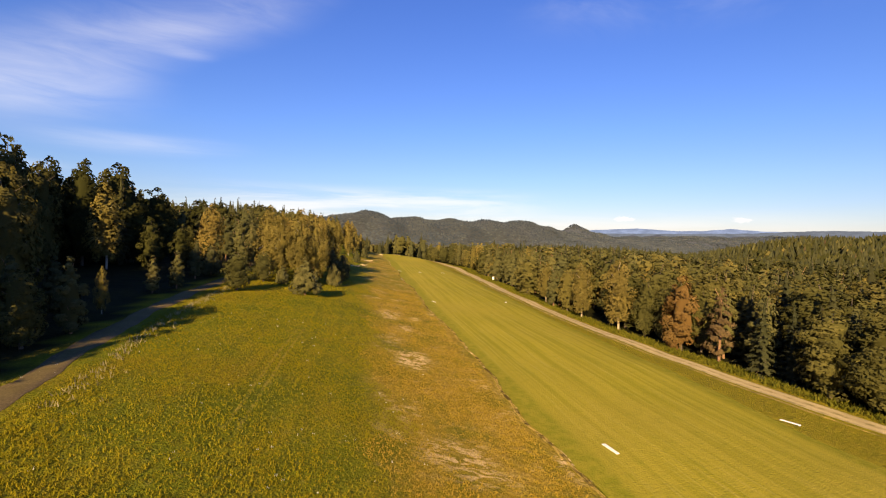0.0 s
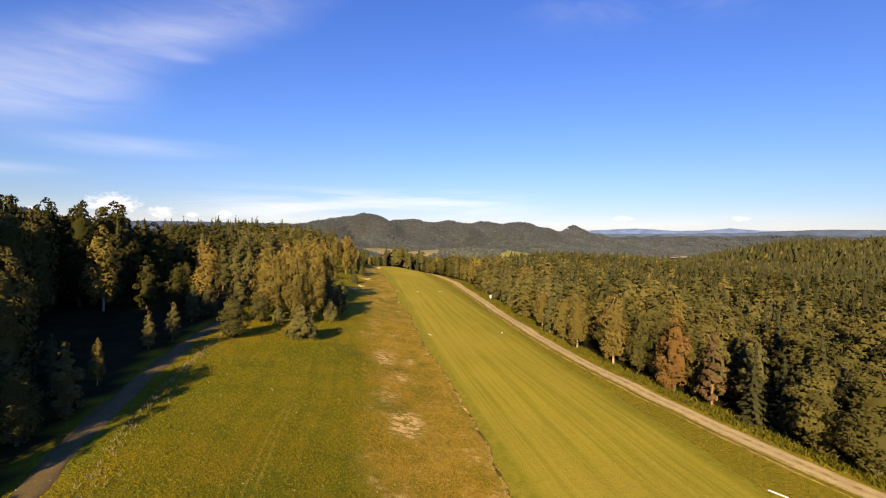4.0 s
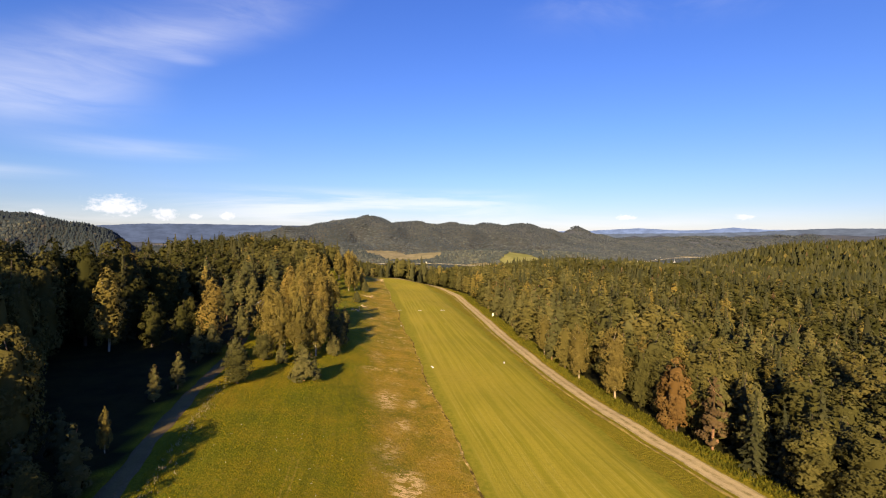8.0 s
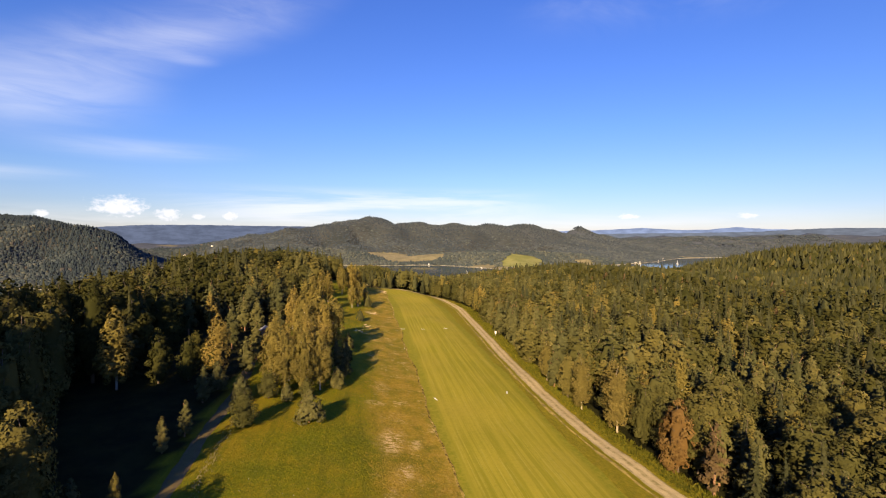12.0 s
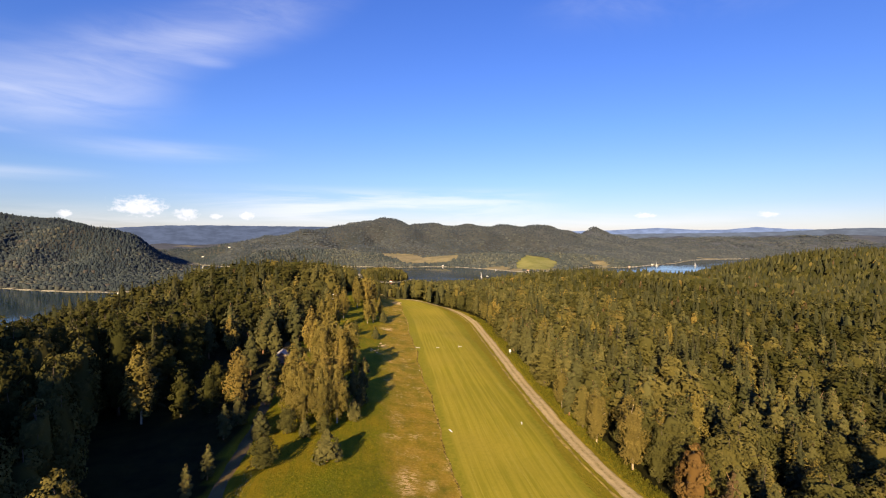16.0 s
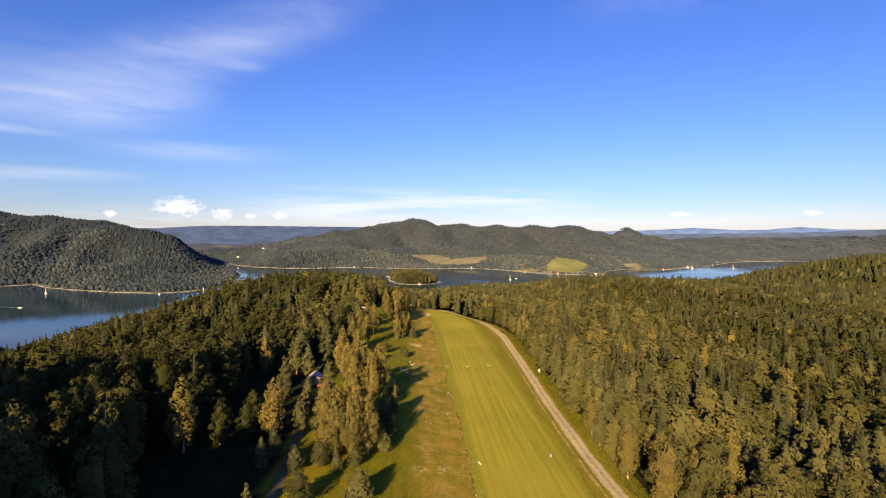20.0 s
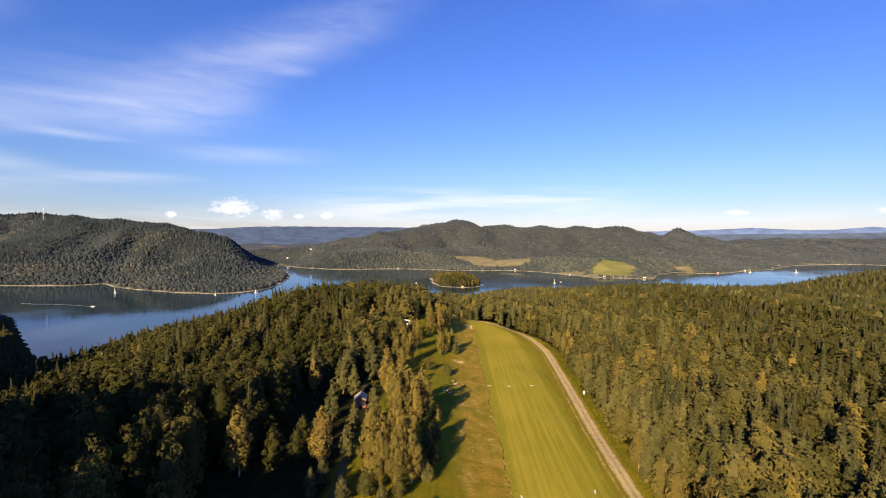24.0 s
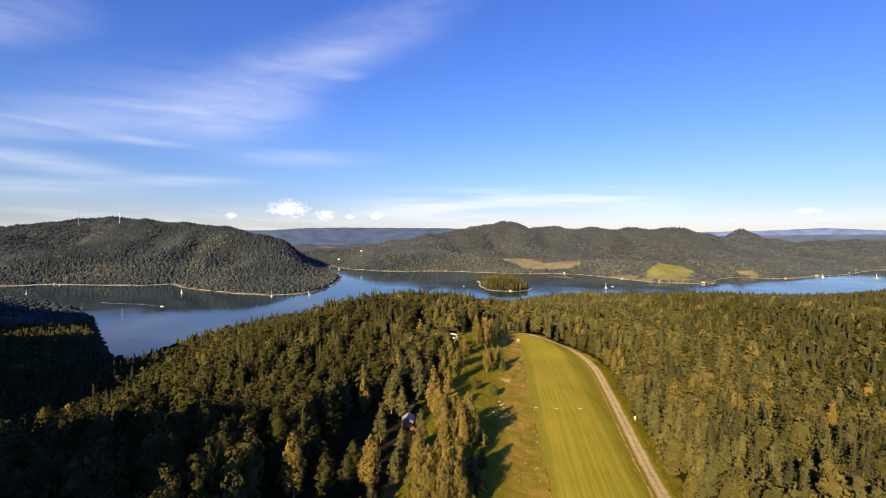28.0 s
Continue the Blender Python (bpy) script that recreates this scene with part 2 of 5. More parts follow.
def closed_curve(ring, step):
    """The ring rounded off, with points about every step metres."""
    p = [np.array(q, float) for q in ring]
    out = []
    for i in range(len(p)):
        a, b, c, d = p[i - 1], p[i], p[(i + 1) % len(p)], p[(i + 2) % len(p)]
        for s in np.arange(0, 1, 1 / max(1, round(np.linalg.norm(c - b) / step))):
            q = 0.5 * (2 * b + (c - a) * s + (2 * a - 5 * b + 4 * c - d) * s * s + (3 * b - 3 * c + d - a) * s ** 3)
            out.append((float(q[0]) + 3 * math.sin(q[1] * 0.07), float(q[1]) + 3 * math.sin(q[0] * 0.06)))
    return out


SHORE = closed_curve(SHORE, 40)


def shore_distance(x, y, ring):
    """Metres from the shore: positive on land, negative on the water."""
    best = np.full(x.shape, 1e9)
    inside = np.zeros(x.shape, bool)
    for (ax, ay), (bx, by) in zip(ring, ring[1:] + ring[:1]):
        dx, dy = bx - ax, by - ay
        s = np.clip(((x - ax) * dx + (y - ay) * dy) / (dx * dx + dy * dy), 0, 1)
        best = np.minimum(best, (x - ax - s * dx) ** 2 + (y - ay - s * dy) ** 2)
        if ay != by:
            inside ^= ((ay > y) != (by > y)) & (x < ax + (y - ay) * dx / dy)
    d = np.sqrt(best)
    return np.where(inside, -d, d)


# ridges over the lake: plan, height above the water, half width
RIDGES = [
    [(-2600, 1150, 120, 420), (-1900, 1500, 165, 400), (-1600, 1520, 186, 380), (-1230, 1470, 150, 300), (-1010, 1430, 118, 240), (-880, 1395, 88, 200), (-740, 1370, 40, 140)],
    [(-720, 1830, 42, 240), (-610, 1900, 78, 280), (-440, 2060, 118, 320), (-340, 2170, 138, 340), (-215, 2290, 164, 330), (-70, 2300, 145, 330), (95, 2300, 152, 330), (250, 2300, 146, 330),
     (480, 2350, 130, 320), (570, 2380, 144, 260), (650, 2310, 122, 240), (730, 2290, 88, 260)],
    [(700, 2500, 80, 400), (1300, 2700, 74, 420), (2000, 2700, 84, 500), (2700, 2500, 100, 500), (3300, 2200, 110, 500)],
    [(930, 2540, 74, 260), (985, 2640, 74, 260)],
    [(958, 2590, 119, 92), (962, 2592, 119, 92)],
    [(900, 1050, 36, 260), (1250, 1180, 62, 300), (1700, 1300, 82, 400), (2500, 1200, 90, 600)],
    [(560, 745, 10, 110), (650, 705, 74, 180), (820, 640, 86, 220), (1250, 480, 88, 300)],
    # out of view, added to cast shade on the headland
    [(-900, 160, 190, 130), (-740, 215, 180, 110)],
    [(-1500, 350, 60, 320), (-900, 430, 46, 200), (-660, 430, 34, 110), (-560, 410, 16, 70)],
    [(120, 1600, 30, 170), (420, 1600, 34, 200), (800, 1900, 34, 250)],
]


def ridge_height(x, y):
    total = np.zeros(x.shape)
    for line in RIDGES:
        best = np.zeros(x.shape)
        for (ax, ay, ah, aw), (bx, by, bh, bw) in zip(line, line[1:]):
            dx, dy = bx - ax, by - ay
            s = np.clip(((x - ax) * dx + (y - ay) * dy) / (dx * dx + dy * dy), 0, 1)
            far = ((x - ax - s * dx) ** 2 + (y - ay - s * dy) ** 2) / (aw + s * (bw - aw)) ** 2
            best = np.maximum(best, (ah + s * (bh - ah)) * np.exp(-far * 0.75))
        total += best ** 4
    return total ** 0.25


def ripple(x, y, size, seed):
    """Gentle unevenness, made of a few long waves."""
    k = 6.283 / size
    return (np.sin(k * (0.8 * x + 0.6 * y) + seed) + np.sin(k * 1.7 * (0.5 * x - 0.86 * y) + 2.1 * seed) * 0.6 + np.sin(k * 2.9 * (0.95 * x + 0.3 * y) + 3.3 * seed) * 0.35) / 1.95


ISLAND = [(-168, 1245), (-150, 1130), (-125, 1067), (-72, 1040), (-38, 1075), (-44, 1150), (-60, 1230), (-110, 1290)]


ISLAND = closed_curve(ISLAND, 15)


def shade_hill(x, y):
    """A long wooded hill south-west of the meadow, unseen, added to shade the western woods."""
    out = 80 * np.exp(-((x + 97) ** 2 + (y + 98) ** 2) / 20 ** 2)
    line = [(-132, -95, 98, 40), (-215, -58, 84, 50), (-320, 20, 118, 56), (-440, 130, 142, 75), (-580, 190, 142, 85)]
    for (ax, ay, ah, aw), (bx, by, bh, bw) in zip(line, line[1:]):
        dx, dy = bx - ax, by - ay
        s = np.clip(((x - ax) * dx + (y - ay) * dy) / (dx * dx + dy * dy), 0, 1)
        far = ((x - ax - s * dx) ** 2 + (y - ay - s * dy) ** 2) / (aw + s * (bw - aw)) ** 2
        out = np.maximum(out, (ah + s * (bh - ah)) * np.exp(-far))
    return out


def ground_height(x, y):
    x, y = np.asarray(x, float), np.asarray(y, float)
    u = x - strip_edge(np.clip(y, -400, 300))
    ridge = curve(u, (-500, -420, -310, -240, -175, -135, -110, -70, -50, -37, -24, -13.5, -2, 6, 16, 22, 28, 37, 100, 300, 600, 1200),
                  (-68, -62, -45, -29, -12, -1, 4, 7.2, 6.8, 6.0, 4.7, 2.5, 0.2, 0.0, -0.3, -0.8, -2.2, -3.6, -6, -15, -32, -44))
    ridge = ridge + 8 * np.exp(-((x + 100) / 62) ** 2 - ((y - 290) / 130) ** 2)
    ridge = ridge + curve(y, (-3000, -1200, -200, 300, 430, 560, 760, 950, 1500), (-10, -10, 0, 0, -15, -35, -58, -64, -80), 20)
    ridge = ridge + 33 * smooth(x, -60, 210) * smooth(y, 350, 560) * smooth(y, 900, 700)
    ridge = ridge + shade_hill(x, y)
    far = ridge_height(x, y)
    near = np.clip(ridge - LAKE - 2, 0, None)
    rise = np.maximum(near, far) + 5 * np.exp(-((near - far) / 10) ** 2)
    d = shore_distance(x, y, SHORE)
    rough = (ripple(x, y, 560, 1.0) * 13 + np.abs(ripple(x, y, 300, 4.0)) * 14 - 6) * smooth(d, 60, 420) * smooth(np.hypot(x, y), 500, 1200)
    # a side valley in the western hill
    for ax, ay, bx, by, deep, half in ((-1720, 1480, -1480, 1120, 105, 125), (-1010, 1400, -860, 1130, 36, 70), (-1290, 1430, -1170, 1120, 34, 70), (-1150, 1430, -1010, 1120, 30, 45), (60, 2230, 10, 1850, 44, 80), (380, 2280, 330, 1800, 44, 90), (-180, 2180, -210, 1800, 40, 70), (-330, 2050, -330, 1720, 30, 60), (560, 2250, 480, 1800, 36, 80), (200, 2230, 170, 1850, 26, 50)):
        dx, dy = bx - ax, by - ay
        w = np.clip(((x - ax) * dx + (y - ay) * dy) / (dx * dx + dy * dy), 0, 1)
        rough = rough - deep * np.exp(-((x - ax - w * dx) ** 2 + (y - ay - w * dy) ** 2) / half ** 2) * np.sin(w * np.pi) * smooth(d, 20, 160)
    rough = rough + ripple(x, y, 60, 2.0) * 1.2 * smooth(np.hypot(x, y), 120, 400) + ripple(x, y, 23, 5.0) * 0.12
    land = LAKE + 0.4 + 1.6 * smooth(d, 0, 14) + (rise + rough) * smooth(d, 4, 170)
    out = np.where(d > 0, land, LAKE - 4 * smooth(-d, 0, 30) + 0.4)
    isle = shore_distance(x, y, ISLAND)
    return np.where(isle < 0, LAKE + 0.4 + 5 * smooth(-isle, 0, 40), out)


def height_at(x, y):
    return float(ground_height(np.array([x]), np.array([y]))[0])


# ---------------------------------------------------------------- meshes from arrays


def mesh_of(name, verts, faces, mat, tone=None, smooth_shade=False, normals=None, clump=None):
    """A mesh from an array of points and an array of faces that all have the same number of corners."""
    me = bpy.data.meshes.new(name)
    verts, faces = np.asarray(verts, np.float32), np.asarray(faces, np.int32)
    k = faces.shape[1]
    me.vertices.add(len(verts))
    me.vertices.foreach_set("co", verts.ravel())
    me.loops.add(faces.size)
    me.loops.foreach_set("vertex_index", faces.ravel())
    me.polygons.add(len(faces))
    me.polygons.foreach_set("loop_start", np.arange(0, faces.size, k, dtype=np.int32))
    for key, values in (("tone", tone), ("clump", clump)):
        if values is not None:
            me.attributes.new(key, "FLOAT", "POINT").data.foreach_set("value", np.asarray(values, np.float32))
    me.update(calc_edges=True)
    me.polygons.foreach_set("use_smooth", np.full(len(faces), smooth_shade or normals is not None))
    if normals is not None:
        me.normals_split_custom_set_from_vertices(np.asarray(normals, np.float32))
    me.materials.append(mat)
    return me


def part(name, mesh, parent, label=""):
    ob = new(name, mesh)
    ob.parent = parent
    return tagged(ob, label)


def from_bm(name, bm, mat):
    me = bpy.data.meshes.new(name)
    bm.to_mesh(me)
    bm.free()
    me.materials.append(mat)
    return me

# ---------------------------------------------------------------- the ground


def spread(lo, hi, step, least, most, growth, widest, rim):
    """Grid lines: even between lo and hi, then wider; no wider than widest within rim of the middle."""
    lines = list(np.arange(lo, hi + step / 2, step))
    for sign in (1, -1):
        s, v = step, lines[-1] if sign > 0 else lines[0]
        while least < v < most:
            s = s * growth
            if abs(v) < rim:
                s = min(s, widest)
            v += sign * s
            lines.append(v)
    return np.array(sorted(lines))


def cover_forest(x, y):
    """1 where woods stand, 0 on open ground."""
    x, y = np.asarray(x, float), np.asarray(y, float)
    road_x = np.interp(y, [p[1] for p in ROAD][:19], [p[0] for p in ROAD][:19])
    east = (x > road_x + 6.5 + ripple(x, y, 17, 4.0)) & (y < 305)
    north = (y > 305 + np.clip((-18 - x) * 0.4, 0, 22) + ripple(x, y, 21, 3.0) * 2) | ((y > 290) & (x > 14))
    west_x = np.interp(y, (-300, -20, 20, 60, 84, 100, 128, 150, 170, 200, 240, 275, 300, 340), (-36, -36, -33, -36, -40, -44, -43, -42, -42, -42, -46, -44, -38, -40))
    west = x < west_x + ripple(x, y, 15, 1.0) * 1.5
    wood = east | north | west
    for cx, cy, rx, ry in ((-51, 124, 6, 15), (-58, 238, 15, 16), (-41, 134, 5, 6), (-45, 87, 7.5, 27), (-38, 60, 5.5, 16), (-53, 80, 7, 15), (77, 150, 6, 8), (94, 180, 9, 7), (74, 106, 6, 7), (70, 134, 4, 5), (91, 137, 4, 6), (133, 170, 6, 7), (61, 88, 4, 5), (104, 118, 5, 6)):
        wood &= ((x - cx) / rx) ** 2 + ((y - cy) / ry) ** 2 > 1
    # fields on the far shore
    wood &= ~in_field(x, y)
    return wood


FIELDS = [  # centre, half sizes, turn, kind
    (352, 1450, 60, 100, -22, 1), (15, 1640, 105, 75, 8, 2), (-80, 1720, 75, 60, 0, 2), (1215, 1935, 60, 26, -20, 3), (-1600, 3300, 70, 40, 0, 3), (-1500, 3330, 50, 60, 0, 1),
    (200, 1400, 60, 40, 20, 2), (590, 1540, 26, 40, 10, 2), (335, 1347, 95, 26, -12, 2),
]


def in_field(x, y, kind=0):
    hit = np.zeros(np.shape(x), bool)
    for cx, cy, rx, ry, turn, k in FIELDS:
        if kind in (0, k):
            c, s = math.cos(radians(turn)), math.sin(radians(turn))
            a, b = (x - cx) * c + (y - cy) * s, (y - cy) * c - (x - cx) * s
            hit |= (np.abs(a / rx) ** 3 + np.abs(b / ry) ** 3 + ripple(x, y, 45, cx) * 0.25) < 1
    return hit


WHEEL_SLOPE, WHEEL_FOOT = -0.085, -7.35


def ground_material():
    m, n = material("ground_cover")
    p = n.add("ShaderNodeTexCoord").outputs["Object"]
    u = n.attr("across").outputs["Fac"]
    wood, field, open_field, shore = n.attr("wood").outputs["Fac"], n.attr("green_field").outputs["Fac"], n.attr("dry_field").outputs["Fac"], n.attr("beach").outputs["Fac"]
    big, mid, fine, tuft = n.noise(p, 0.035, 4), n.noise(p, 0.22, 5, 0.65), n.noise(p, 1.6, 4, 0.7), n.noise(p, 6.0, 3, 0.7)
    # meadow grass: green with straw
    swath = n.noise(n.add("ShaderNodeCombineXYZ", {0: u, 1: n.maths("MULTIPLY", n.add("ShaderNodeSeparateXYZ", {0: p}).outputs[1], 0.03), 2: 0.0}).outputs[0], 0.75, 4, 0.65)
    meadow = n.mix(n.span(mid, 0.35, 0.68), (0.1583, 0.1658, 0.0110), (0.2515, 0.1990, 0.0143))
    meadow = n.mix(n.span(big, 0.48, 0.64, 0, 0.75), meadow, (0.2794, 0.1859, 0.0154))
    meadow = n.mix(n.span(n.noise(p, 0.09, 5, 0.65), 0.5, 0.66, 0, 0.7), meadow, (0.0979, 0.1256, 0.0099))
    meadow = n.mix(n.span(swath, 0.42, 0.66, 0, 0.55), meadow, (0.1072, 0.1206, 0.0099))
    meadow = n.mix(n.span(tuft, 0.38, 0.66, 0, 0.65), meadow, (0.0792, 0.0955, 0.0077))
    meadow = n.mix(n.span(fine, 0.55, 0.75, 0, 0.6), meadow, (0.2604, 0.2161, 0.0495))
    # a pair of faint wheel marks across the meadow
    px, py, _ = n.add("ShaderNodeSeparateXYZ", {0: p}).outputs
    off = n.maths("ABSOLUTE", n.maths("ADD", n.maths("SUBTRACT", px, n.maths("MULTIPLY_ADD", py, WHEEL_SLOPE, WHEEL_FOOT)), n.maths("MULTIPLY", n.maths("SUBTRACT", big, 0.5), 2.0)))
    wheel = n.maths("MULTIPLY", n.span(n.maths("ABSOLUTE", n.maths("SUBTRACT", off, 0.34)), 0.05, 0.16, 0.55, 0.0), n.maths("MULTIPLY", n.span(py, 24, 30), n.span(py, 46, 58, 1.0, 0.0)))
    meadow = n.mix(n.maths("MULTIPLY", wheel, n.span(fine, 0.35, 0.6)), meadow, (0.3606, 0.2713, 0.0600))
    # dry mown band along the strip
    wobble = n.maths("MULTIPLY", n.maths("SUBTRACT", n.noise(p, 0.12, 4, 0.6), 0.5), 9.0)
    uw = n.maths("ADD", u, wobble)
    band = n.maths("MULTIPLY", n.span(uw, -14.5, -9.0), n.span(u, -0.6, 0.3, 1.0, 0.0))
    dry = n.mix(n.span(fine, 0.3, 0.7), (0.3000, 0.1960, 0.0217), (0.4176, 0.2804, 0.0590))
    dry = n.mix(n.span(mid, 0.5, 0.66, 0, 0.8), dry, (0.1844, 0.1528, 0.0246))
    bare = n.maths("MULTIPLY", n.span(n.noise(p, 0.33, 5, 0.7), 0.55, 0.68), n.span(fine, 0.4, 0.58))
    torn = n.noise(n.stretched(p, (1.3, 3.0, 1)), 0.6, 5, 0.72, 0.8)
    bare = n.maths("MAXIMUM", n.maths("MULTIPLY", bare, 0.6), n.maths("MULTIPLY", n.span(n.attr("bare").outputs["Fac"], 0.02, 0.6), n.span(torn, 0.49, 0.54)))
    c = n.mix(n.maths("MULTIPLY", band, n.span(mid, 0.35, 0.6, 0.85, 0.35)), meadow, dry)
    c = n.mix(n.maths("MULTIPLY", bare, n.span(u, -15.0, -9.0)), c, (0.66, 0.475, 0.235))
    # rough verge by the road
    verge = n.mix(n.span(fine, 0.35, 0.7), (0.193, 0.171, 0.0134), (0.275, 0.216, 0.0223))
    c = n.mix(n.span(u, 16.0, 20.0), c, verge)
    # dark litter in the woods; beside the track and in clearings, painted shade
    litter_shade = n.mix(n.span(mid, 0.3, 0.7), (0.016, 0.016, 0.007), (0.034, 0.034, 0.011))
    c = n.mix(wood, c, litter_shade)
    # haze painted into the ground: far slopes greyer, then bluer with distance
    hazy_slope = n.mix(n.span(n.noise(p, 0.02, 5, 0.7), 0.35, 0.65), (0.0334, 0.0401, 0.0386), (0.058, 0.058, 0.0535))
    c = n.mix(n.attr("hillside").outputs["Fac"], c, hazy_slope)
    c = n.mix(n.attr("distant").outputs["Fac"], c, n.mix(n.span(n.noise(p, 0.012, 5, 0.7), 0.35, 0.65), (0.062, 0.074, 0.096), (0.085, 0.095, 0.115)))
    c = n.mix(open_field, c, n.mix(n.span(n.noise(p, 0.03, 5, 0.7), 0.35, 0.65), (0.164, 0.149, 0.0855), (0.253, 0.216, 0.126)))
    c = n.mix(field, c, n.mix(n.span(n.noise(p, 0.03, 4), 0.35, 0.65), (0.171, 0.178, 0.0557), (0.23, 0.223, 0.0818)))
    c = n.mix(shore, c, n.mix(n.span(fine, 0.3, 0.7), (0.193, 0.186, 0.149), (0.268, 0.253, 0.201)))
    finish(n, c, 0.95, n.maths("ADD", fine, n.maths("MULTIPLY", tuft, 0.8)), 1.0, 0.32)
    return m


BARE = [  # centre, half sizes, how far the turf is gone
    (3.4, 28.4, 2.6, 2.6, 0.48), (5.2, 25.8, 1.4, 1.4, 0.5), (1.0, 50, 2.0, 3.6, 0.7), (-1.6, 58, 1.8, 3, 0.4), (0.0, 67, 1.5, 2.6, 0.5), (-2.6, 77, 2.2, 5.0, 0.55), (1.2, 77, 1.3, 1.6, 0.5), (-6.6, 94, 1.8, 1.3, 0.6),
    (11.0, 29.5, 0.6, 1.5, 0.9), (11.5, 27.2, 0.5, 1.1, 0.9), (9.2, 43, 0.5, 2.0, 0.6), (5.3, 84, 0.6, 2.4, 0.7), (-6, 104, 1.6, 5, 0.3), (-16.6, 199, 3.0, 2.6, 0.8), (-16.0, 168, 2.6, 2.6, 0.8), (-14.8, 281, 3.6, 6, 0.8),
    (-16, 158, 2.4, 2, 0.6), (-9.5, 128, 1.4, 6, 0.3)]


def bare_ground(x, y):
    """Near 1 where the turf is worn down to pale soil."""
    out = np.zeros(np.shape(x))
    for cx, cy, rx, ry, worn in BARE:
        out = np.maximum(out, worn * smooth(((x - cx) / rx) ** 2 + ((y - cy) / ry) ** 2, 1.8, 0.1))
    return out


def build_ground():
    xs = spread(-64, 64, 1.6, -4900, 4900, 1.06, 23.0, 1450)
    ys = spread(8, 330, 2.0, -1500, 4900, 1.06, 19.0, 2000)
    X, Y = np.meshgrid(xs, ys)
    Z = ground_height(X, Y)
    nx, ny = len(xs), len(ys)
    i = (np.arange(ny - 1)[:, None] * nx + np.arange(nx - 1)[None, :]).ravel()
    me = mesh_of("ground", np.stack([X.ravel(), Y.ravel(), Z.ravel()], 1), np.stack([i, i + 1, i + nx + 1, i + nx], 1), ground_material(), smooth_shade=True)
    d = np.minimum(shore_distance(X, Y, SHORE), np.where(shore_distance(X, Y, ISLAND) < 0, -shore_distance(X, Y, ISLAND), 1e9))
    # the wood mask also covers grass west of the track, to darken it as shade
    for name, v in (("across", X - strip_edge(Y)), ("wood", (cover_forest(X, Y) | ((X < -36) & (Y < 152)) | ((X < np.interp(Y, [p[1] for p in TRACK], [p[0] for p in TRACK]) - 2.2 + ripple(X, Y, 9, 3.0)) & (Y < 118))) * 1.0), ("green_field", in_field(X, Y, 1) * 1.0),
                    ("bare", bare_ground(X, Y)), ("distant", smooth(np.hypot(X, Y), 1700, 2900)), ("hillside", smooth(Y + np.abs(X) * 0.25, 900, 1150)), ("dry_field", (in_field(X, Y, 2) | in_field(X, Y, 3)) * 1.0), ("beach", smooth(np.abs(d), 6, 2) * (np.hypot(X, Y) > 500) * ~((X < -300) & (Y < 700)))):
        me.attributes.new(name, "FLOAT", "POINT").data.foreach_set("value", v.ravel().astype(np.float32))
    tagged(new("ground", me), "meadow, woodland floor and wooded hills round a lake", "ground", kind="structure")
    return xs, ys


build_ground()


def water_material():
    m, n = material("lake_water")
    p = n.add("ShaderNodeTexCoord").outputs["Object"]
    waves = n.noise(n.stretched(p, (0.12, 0.3, 1)), 1.0, 4, 0.6)
    calm = n.noise(p, 0.006, 3)
    rough = n.span(calm, 0.42, 0.62, 0.03, 0.11)
    finish(n, (0.012, 0.03, 0.045), rough, waves, 0.09, 0.3, gloss=0.3, IOR=1.33)
    return m


def build_lake():
    bm = bmesh.new()
    for x, y in ((-2600, 320), (1700, 320), (1700, 2150), (-2600, 2150)):
        bm.verts.new((x, y, LAKE))
    bm.faces.new(bm.verts)
    tagged(new("water", from_bm("water", bm, water_material())), "calm blue lake between wooded shores", "lake", kind="structure")


build_lake()


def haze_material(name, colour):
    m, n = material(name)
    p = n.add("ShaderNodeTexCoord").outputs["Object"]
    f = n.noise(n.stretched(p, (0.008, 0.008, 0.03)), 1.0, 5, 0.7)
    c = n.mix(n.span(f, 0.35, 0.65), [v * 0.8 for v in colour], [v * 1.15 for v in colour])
    # the haze is put in as an even glow; no sunlight falls on it
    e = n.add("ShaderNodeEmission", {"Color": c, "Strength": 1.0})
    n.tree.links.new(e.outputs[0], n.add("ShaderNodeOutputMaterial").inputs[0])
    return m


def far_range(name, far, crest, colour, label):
    """A far range on the horizon, a glowing sheet with haze in its blue: crest as bearing and height over the horizon
    in metres.
    """
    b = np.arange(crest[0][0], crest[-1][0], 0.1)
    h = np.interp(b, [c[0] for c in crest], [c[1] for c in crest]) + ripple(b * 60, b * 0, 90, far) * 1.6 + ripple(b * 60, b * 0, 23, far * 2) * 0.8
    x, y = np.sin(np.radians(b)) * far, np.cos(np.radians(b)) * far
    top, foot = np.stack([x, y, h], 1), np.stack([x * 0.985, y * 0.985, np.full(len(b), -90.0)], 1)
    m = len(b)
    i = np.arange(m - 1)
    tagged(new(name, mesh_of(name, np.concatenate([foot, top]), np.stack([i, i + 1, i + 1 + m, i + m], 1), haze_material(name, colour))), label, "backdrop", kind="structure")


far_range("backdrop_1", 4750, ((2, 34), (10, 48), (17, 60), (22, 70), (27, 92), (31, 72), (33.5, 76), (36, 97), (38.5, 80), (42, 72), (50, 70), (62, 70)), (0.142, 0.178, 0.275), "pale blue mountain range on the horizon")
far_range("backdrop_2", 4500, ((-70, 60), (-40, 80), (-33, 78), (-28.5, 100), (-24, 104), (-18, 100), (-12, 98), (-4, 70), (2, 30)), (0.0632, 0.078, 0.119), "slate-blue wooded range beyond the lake")
